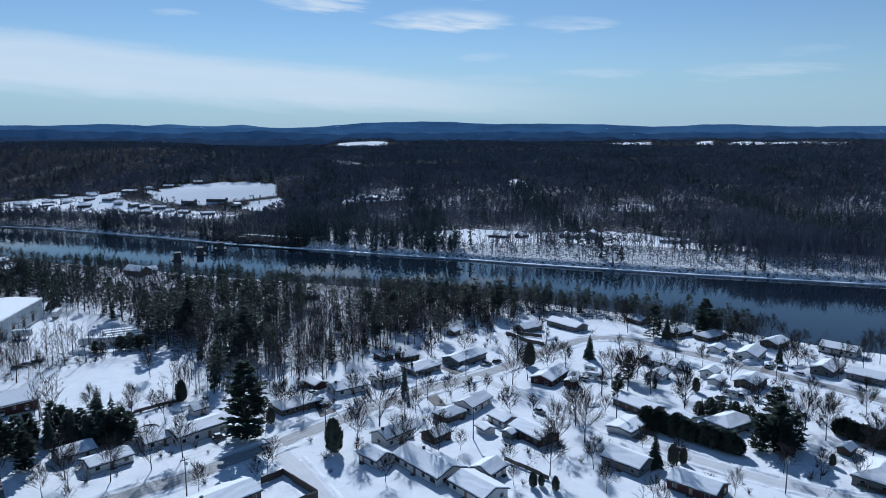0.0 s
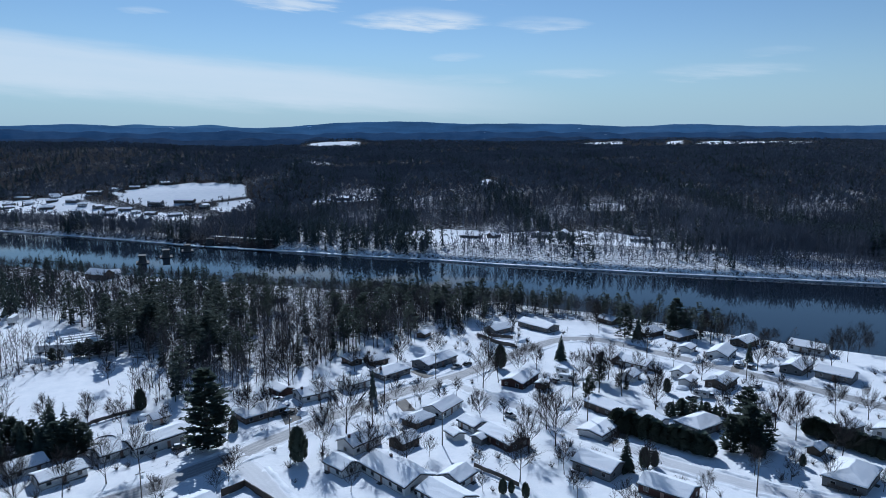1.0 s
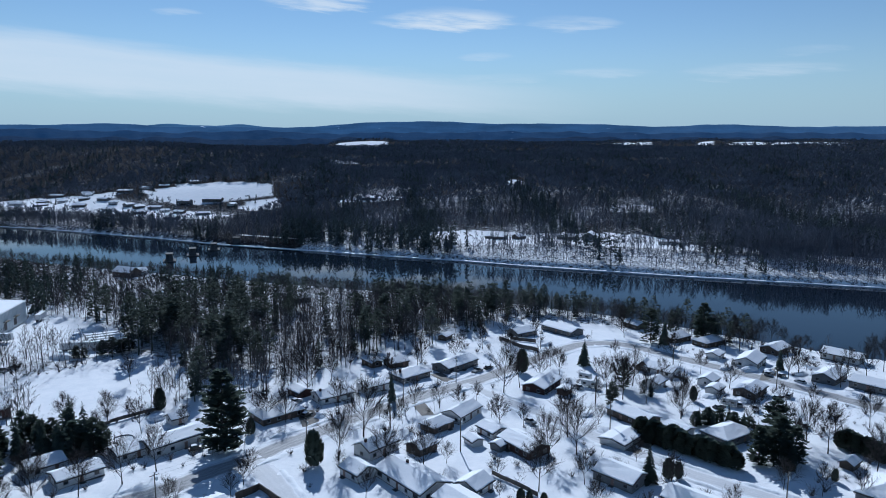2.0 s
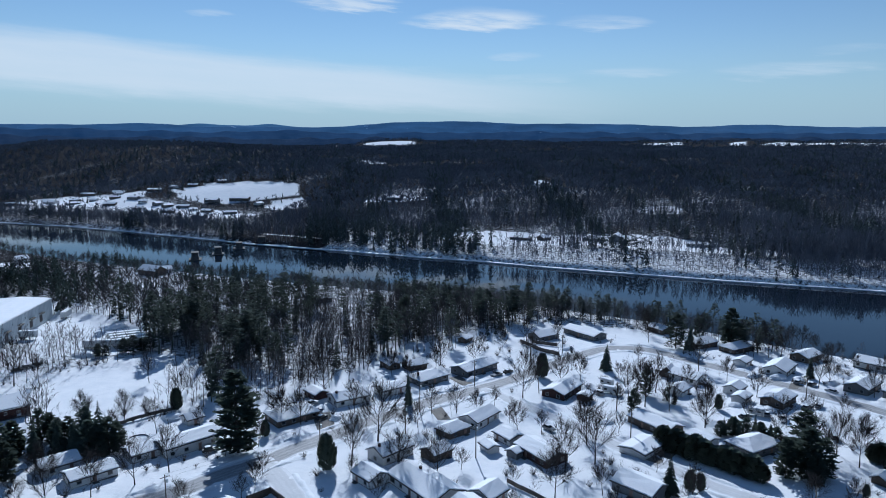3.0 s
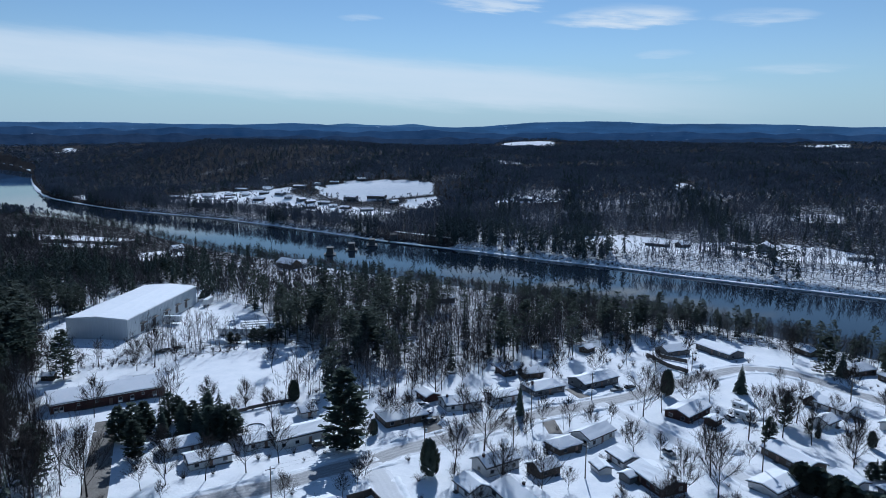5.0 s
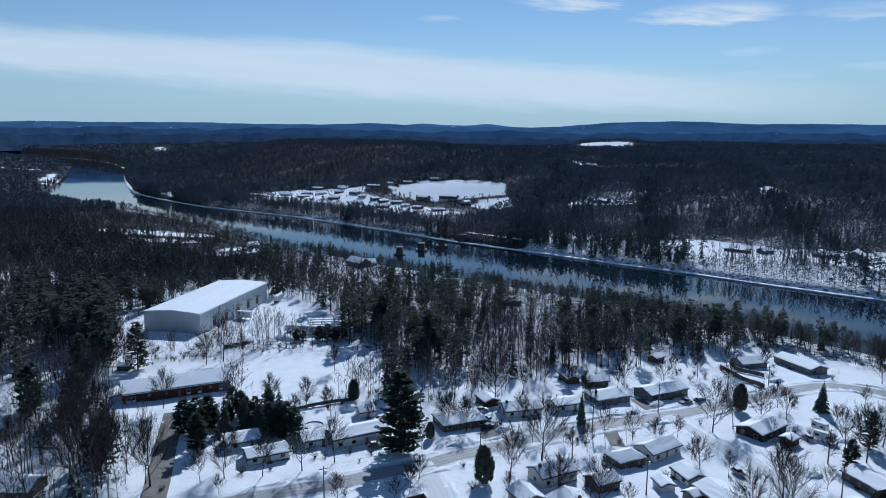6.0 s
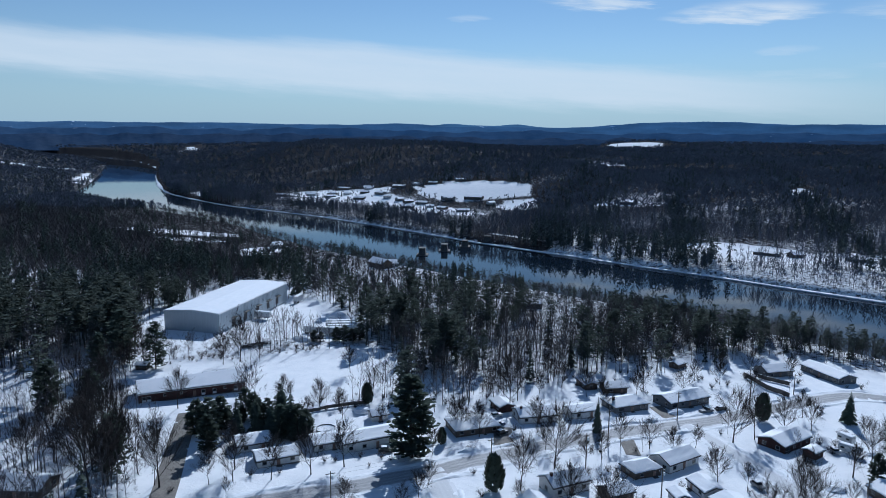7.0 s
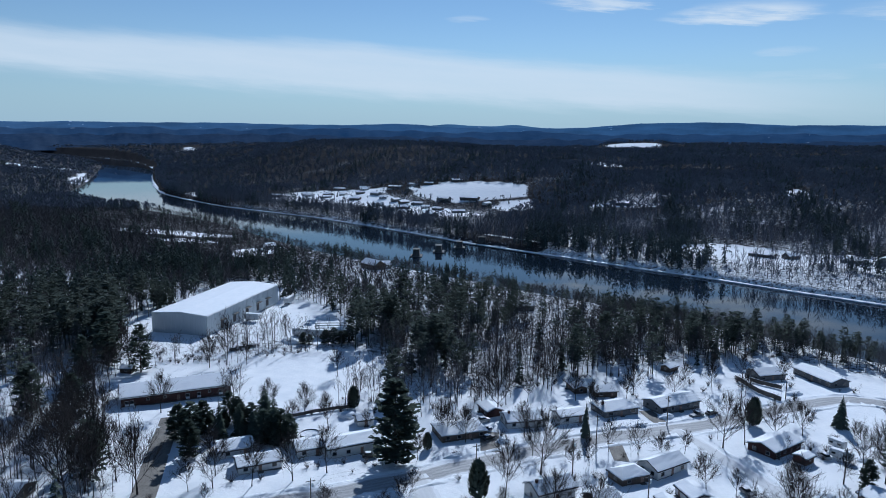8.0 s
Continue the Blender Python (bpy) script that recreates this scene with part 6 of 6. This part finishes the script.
car(-69, 204, 30, PAINTS["black"], "dark car under a big pine", 1.15)
car(107, 241, 80, PAINTS["grey"], "grey car in a yard full of snow heaps")
car(111, 237, 60, PAINTS["white"], "white van-like car under snow", 1.25)
car(99, 238, 20, PAINTS["black"], "dark car between yard trees")
car(-135, 196, 100, PAINTS["silver"], "snow-covered car by the bare lane")

car(-174.9, 276.1, 40, PAINTS["black"], "dark car parked below the warehouse yard")
car(-173.2, 279.8, 40, PAINTS["grey"], "grey car parked in brush by the yard")
car(-171.0, 282.9, 45, PAINTS["black"], "black car half hidden by brush")

car(123.8, 247.9, 30, PAINTS["black"], "black car parked among shovelled snow heaps")
car(128.6, 249.6, 50, PAINTS["grey"], "dark grey car carrying snow on its roof")


def camper(x, y, head, L, label):
    """A small touring caravan: rounded body, band of windows, drawbar, one axle."""
    root = new("camper_trailer")
    root.matrix_basis = pose(x, y, land_z(x, y) + 0.08, 0, 0, head)
    tagged(root, label, "camper", "parked campers")
    part("body", box(-L / 2, L / 2, -1.1, 1.1, 0.45, 2.5, 0.22), WHITE_WALL, root)
    part("snow_cover", box(-L / 2 + 0.2, L / 2 - 0.2, -0.92, 0.92, 2.503, 2.78, 0.1), ROOF_SNOW, root, "thick snow on the camper's roof")
    for s in (-1, 1):
        for k in (-0.28, 0.22):
            part("window", box(L * k - 0.55, L * k + 0.55, min(s * 1.09, s * 1.12), max(s * 1.09, s * 1.12), 1.35, 1.95, 0.01), GLASS, root)
        w = child("wheel", WHEEL, root, pose(0.1, s * 0.98, 0.33))
        child("rim", RIM, w)
    part("door", box(L * 0.4 - 0.35, L * 0.4 + 0.3, -1.125, -1.09, 0.5, 2.2, 0.01), FRAME, root)
    part("drawbar", box(L / 2 - 0.02, L / 2 + 1.1, -0.06, 0.06, 0.4, 0.5), METAL_WALL, root)


camper(59.2, 269.2, -40, 5.0, "small white camper under snow beside the brick bungalow")
camper(59.0, 259.8, -28, 6.4, "long white camper with a snowy roof in a yard")
camper(103.8, 241.4, -30, 5.2, "pale camper parked among snow heaps")
for bx, by, bh in ((-153.5, 298.0, 5.5), (-150.5, 299.0, 4.6), (-144.5, 303.0, 6.5), (-141.0, 304.5, 7.5), (-138.0, 306.0, 6.0), (-135.5, 309.0, 8.0)):
    grow("pine", bx, by, bh, 1.35)


def semi_trailer(x, y, head, L=15.0, label="white semi-trailer with a snow-covered top"):
    root = new("semi_trailer")
    root.matrix_basis = pose(x, y, land_z(x, y), 0, 0, head)
    tagged(root, label, "trailer", "parked trailers")
    part("body", box(-L / 2, L / 2, -1.3, 1.3, 1.2, 3.9, 0.04), WHITE_WALL, root)
    part("snow_cover", box(-L / 2 + 0.05, L / 2 - 0.05, -1.22, 1.22, 3.905, 4.2, 0.08), ROOF_SNOW, root)
    part("chassis", box(-L / 2 + 0.3, L / 2 - 0.3, -0.5, 0.5, 0.85, 1.19), RUBBER, root)
    for sx in (-L / 2 + 1.2, -L / 2 + 2.4):
        for sy in (-1, 1):
            w = child("wheel", WHEEL, root, pose(sx, sy * 1.05, 0.5) @ Matrix.Scale(1.5, 4))
            child("rim", RIM, w)
    for sy in (-0.8, 0.8):
        part("landing_leg", box(L / 2 - 3.2, L / 2 - 3.05, sy - 0.07, sy + 0.07, 0, 1.19), METAL_WALL, root)


for k in range(4):
    semi_trailer(-146.5 - 3.0 * k, 313 + 4.2 * k, 28)
semi_trailer(-160, 309.5, 10, 12.0)
semi_trailer(-200.5, 323, 10, 8.0, "short white box trailer near the loading doors")
semi_trailer(-207.5, 366, 100, 9.0, "white box trailer behind the warehouse")


def board_fence(points, high, label, mat=None):
    """A fence of posts and boarded bays, each bay a part."""
    root = new("fence")
    x0, y0 = points[0]
    root.matrix_basis = pose(x0, y0, 0)
    tagged(root, label, "fence")
    for (ax, ay), (bx, by) in zip(points[:-1], points[1:]):
        n = max(int(math.hypot(bx - ax, by - ay) / 2.4), 1)
        t = math.degrees(math.atan2(by - ay, bx - ax))
        w = math.hypot(bx - ax, by - ay) / n
        for k in range(n):
            f = k / n
            cx, cy = ax + (bx - ax) * f, ay + (by - ay) * f
            at = pose(cx - x0, cy - y0, land_z(cx, cy), 0, 0, t)
            part("post", box(-0.07, 0.07, -0.07, 0.07, -0.4, high + 0.12, 0.01), DARK_WOOD, root, "", at)
            bay = part("panel", box(0.08, w - 0.08, -0.03, 0.03, 0.15, high, 0.005), mat or DARK_WOOD, root, "", at)
            part("snow_ridge", box(0.05, w - 0.05, -0.08, 0.08, high + 0.002, high + 0.09, 0.03), ROOF_SNOW, bay)


board_fence([(30.6, 328), (38.5, 314.5), (46, 307.5)], 1.9, "dark board fence topped with snow round a yard")
board_fence([(36, 328), (47, 322)], 1.7, "dark board fence behind a snowy garden")
board_fence([(-113, 216), (-104, 224), (-93, 237)], 1.3, "low dark fence between yards and open field")
board_fence([(17.5, 188), (28.5, 176)], 1.4, "dark plank fence across a snowy yard")
board_fence([(82, 287), (98, 268)], 1.2, "low dark fence along the street")


def bare_bush(seed, h=2.2):
    r = np.random.RandomState(seed)
    V, T = [], []
    for k in range(34):
        az, up = r.uniform(0, 6.283), r.uniform(0.6, 1.4)
        d = np.array([np.cos(az) * np.cos(up), np.sin(az) * np.cos(up), np.sin(up)])
        p = r.normal(0, 0.12, 3) * np.array([1, 1, 0])
        e = p + d * h * r.uniform(0.6, 1.0)
        tube(V, T, p, e, 0.03, 0, 3)
        for j in range(3):
            s = p + (e - p) * r.uniform(0.35, 0.9)
            tube(V, T, s, s + (d + r.normal(0, 0.5, 3)) * h * 0.25, 0.02, 0, 3)
    return np.array(V), np.array(T)


def bushes():
    rs = np.random.RandomState(77)
    x, y = sow(rs, -120, 190, 150, 345, 1500)
    road = np.minimum(np.abs(side_of(MAIN, x, y)), np.minimum(np.abs(side_of(SIDE, x, y)), np.abs(side_of(CROSS, x, y))))
    ok = inside(TOWN, x, y) & (road > 6.5) & (wave(x, y, 45, 15) + rs.normal(0, 0.5, len(x)) > 0.35)
    for o in bpy.data.objects:
        if o.name.split(".")[0] in ("house", "garage", "shed"):
            m = o.matrix_basis.translation
            ok &= np.hypot(x - m.x, y - m.y) > 6.0
    scatter("bare_bushes", [bare_bush(s) for s in (301, 302, 303)], x[ok], y[ok], rs.uniform(0.5, 1.5, ok.sum()), [WOOD_TWIG], "leafless shrubs scattered through snowy yards", "bushes", rs)
    pick = ok & (rs.uniform(0, 1, len(x)) < 0.22)
    x, y = x[pick] + 2.0, y[pick] + 1.0
    scatter("saplings", [(np.concatenate([a[0], b[0]]), np.concatenate([a[1], b[1] + len(a[0])])) for a, b in (bare_tree(s, 8.0, 9, 4, 3, 0.3, 0.25, 0.010, 0.03, 1) for s in (321, 322, 323))], x, y, rs.uniform(0.5, 1.2, len(x)), [WOOD_TWIG], "thin leafless saplings among the yards", "saplings", rs)
    u, v = sow(rs, -260, -135, 222, 292, 600)
    k = inside([(-250, 262), (-205, 258), (-185, 276), (-150, 298), (-138, 292), (-165, 262), (-180, 244), (-215, 236)], u, v) & ~inside(YARD, u, v)
    scatter("yard_thicket", [bare_bush(s, 3.0) for s in (331, 332)], u[k], v[k], rs.uniform(0.35, 1.1, k.sum()), [WOOD_TWIG], "leafless brush below the warehouse yard", "bushes", rs)
    # thickets along both banks and beside the open field
    x, y = sow(rs, -700, 420, 420, 960, 26000)
    far = side_of(FAR_SHORE, x, y)
    k = (far > 2.5) & (far < 42)
    scatter("bank_thicket", [far_bare(s, 6.0, 7, 0.08, 1, False) for s in (311, 312)], x[k], y[k], rs.uniform(0.5, 1.3, k.sum()), [WOOD_TWIG], "leafless thicket on the snowy far bank", "bushes", rs)


bushes()


def snow_mound(x, y, a, b, h, head):
    """A rounded heap of shovelled snow."""
    bm = bmesh.new()
    bmesh.ops.create_icosphere(bm, subdivisions=3, radius=1.0)
    for v in bm.verts:
        k = 1 + 0.22 * noise.noise(v.co * 2.1 + Vector((x, y, 0)))
        v.co = Vector((v.co.x * a * k, v.co.y * b * k, max(v.co.z, -0.15) * h * k))
    me = bpy.data.meshes.new("snow_mound")
    bm.to_mesh(me)
    bm.free()
    me.materials.append(ROOF_SNOW)
    ob = new("snow_mound", me)
    ob.matrix_basis = pose(x, y, land_z(x, y), 0, 0, head)
    tagged(ob, "rounded heap of shovelled snow", "snow heap", "snow heaps")


for hx, hy, ha, hb, hh, hd in ((8, 274, 3.5, 1.8, 1.5, 50), (1, 262, 3, 1.5, 1.2, 45), (52, 232, 3, 2, 1.2, 30), (128, 281, 4, 2.2, 1.8, 20), (135, 279, 3, 2, 1.6, 70), (120, 284, 4, 2, 1.5, 40),
                               (146, 276, 3.5, 2.2, 1.7, 10), (-91, 229, 3, 2.2, 1.6, 30), (-60, 214, 2, 1.5, 1.1, 0), (-37, 231, 2.5, 1.5, 1.2, 45), (-137, 204, 4.5, 2, 1.8, 20), (-130, 209, 3, 2, 1.4, 60),
                               (110, 246, 3, 2, 1.3, 80), (100, 250, 2.5, 1.8, 1.2, 10), (65, 262, 2.2, 1.5, 1.1, 30), (-47, 214, 3, 1.4, 1.2, 47), (51, 318.5, 4, 1.6, 1.4, 40), (-160, 298, 5, 3, 2.2, 0), (-170, 345, 6, 3, 2.4, 40)):
    snow_mound(hx, hy, ha, hb, hh, hd)


def round_pool(x, y):
    root = new("garden_pool")
    root.matrix_basis = pose(x, y, land_z(x, y))
    tagged(root, "round above-ground pool filled with snow", "pool")
    bm = bmesh.new()
    bmesh.ops.create_cone(bm, segments=32, radius1=3.0, radius2=3.0, depth=1.2, cap_ends=False, matrix=Matrix.Translation((0, 0, 0.6)))
    part("wall", bm, GREY_WALL, root)
    bm = bmesh.new()
    bmesh.ops.create_circle(bm, cap_ends=True, segments=32, radius=2.97, matrix=Matrix.Translation((0, 0, 0.95)))
    part("snow_cover", bm, ROOF_SNOW, root)
    bm = bmesh.new()
    for k in range(32):
        a = 6.283 * k / 32
        vs = box_in(bm, 2.92, 3.14, -0.31, 0.31, 1.2, 1.28)
        for v in vs:
            v.co = Matrix.Rotation(a, 4, "Z") @ v.co
    part("rim", bm, TRIM, root)


round_pool(-93, 209.5)


def deck(x, y, head):
    root = new("wooden_deck")
    root.matrix_basis = pose(x, y, land_z(x, y), 0, 0, head)
    tagged(root, "raised wooden deck with railings against a grey house", "deck")
    for k in range(14):
        part("plank", box(-4 + k * 0.56, -3.48 + k * 0.56, -1.5, 1.5, 0.75, 0.82), DARK_WOOD, root)
    for px0 in (-3.9, -1.3, 1.3, 3.6):
        part("post", box(px0 - 0.06, px0 + 0.06, -1.46, -1.34, 0, 1.8), DARK_WOOD, root)
    part("rail", box(-3.96, 3.7, -1.45, -1.35, 1.801, 1.88), DARK_WOOD, root)
    for k in range(24):
        part("baluster", box(-3.7 + k * 0.31, -3.66 + k * 0.31, -1.42, -1.38, 0.821, 1.8), DARK_WOOD, root)


deck(111.8, 169.2, -46)
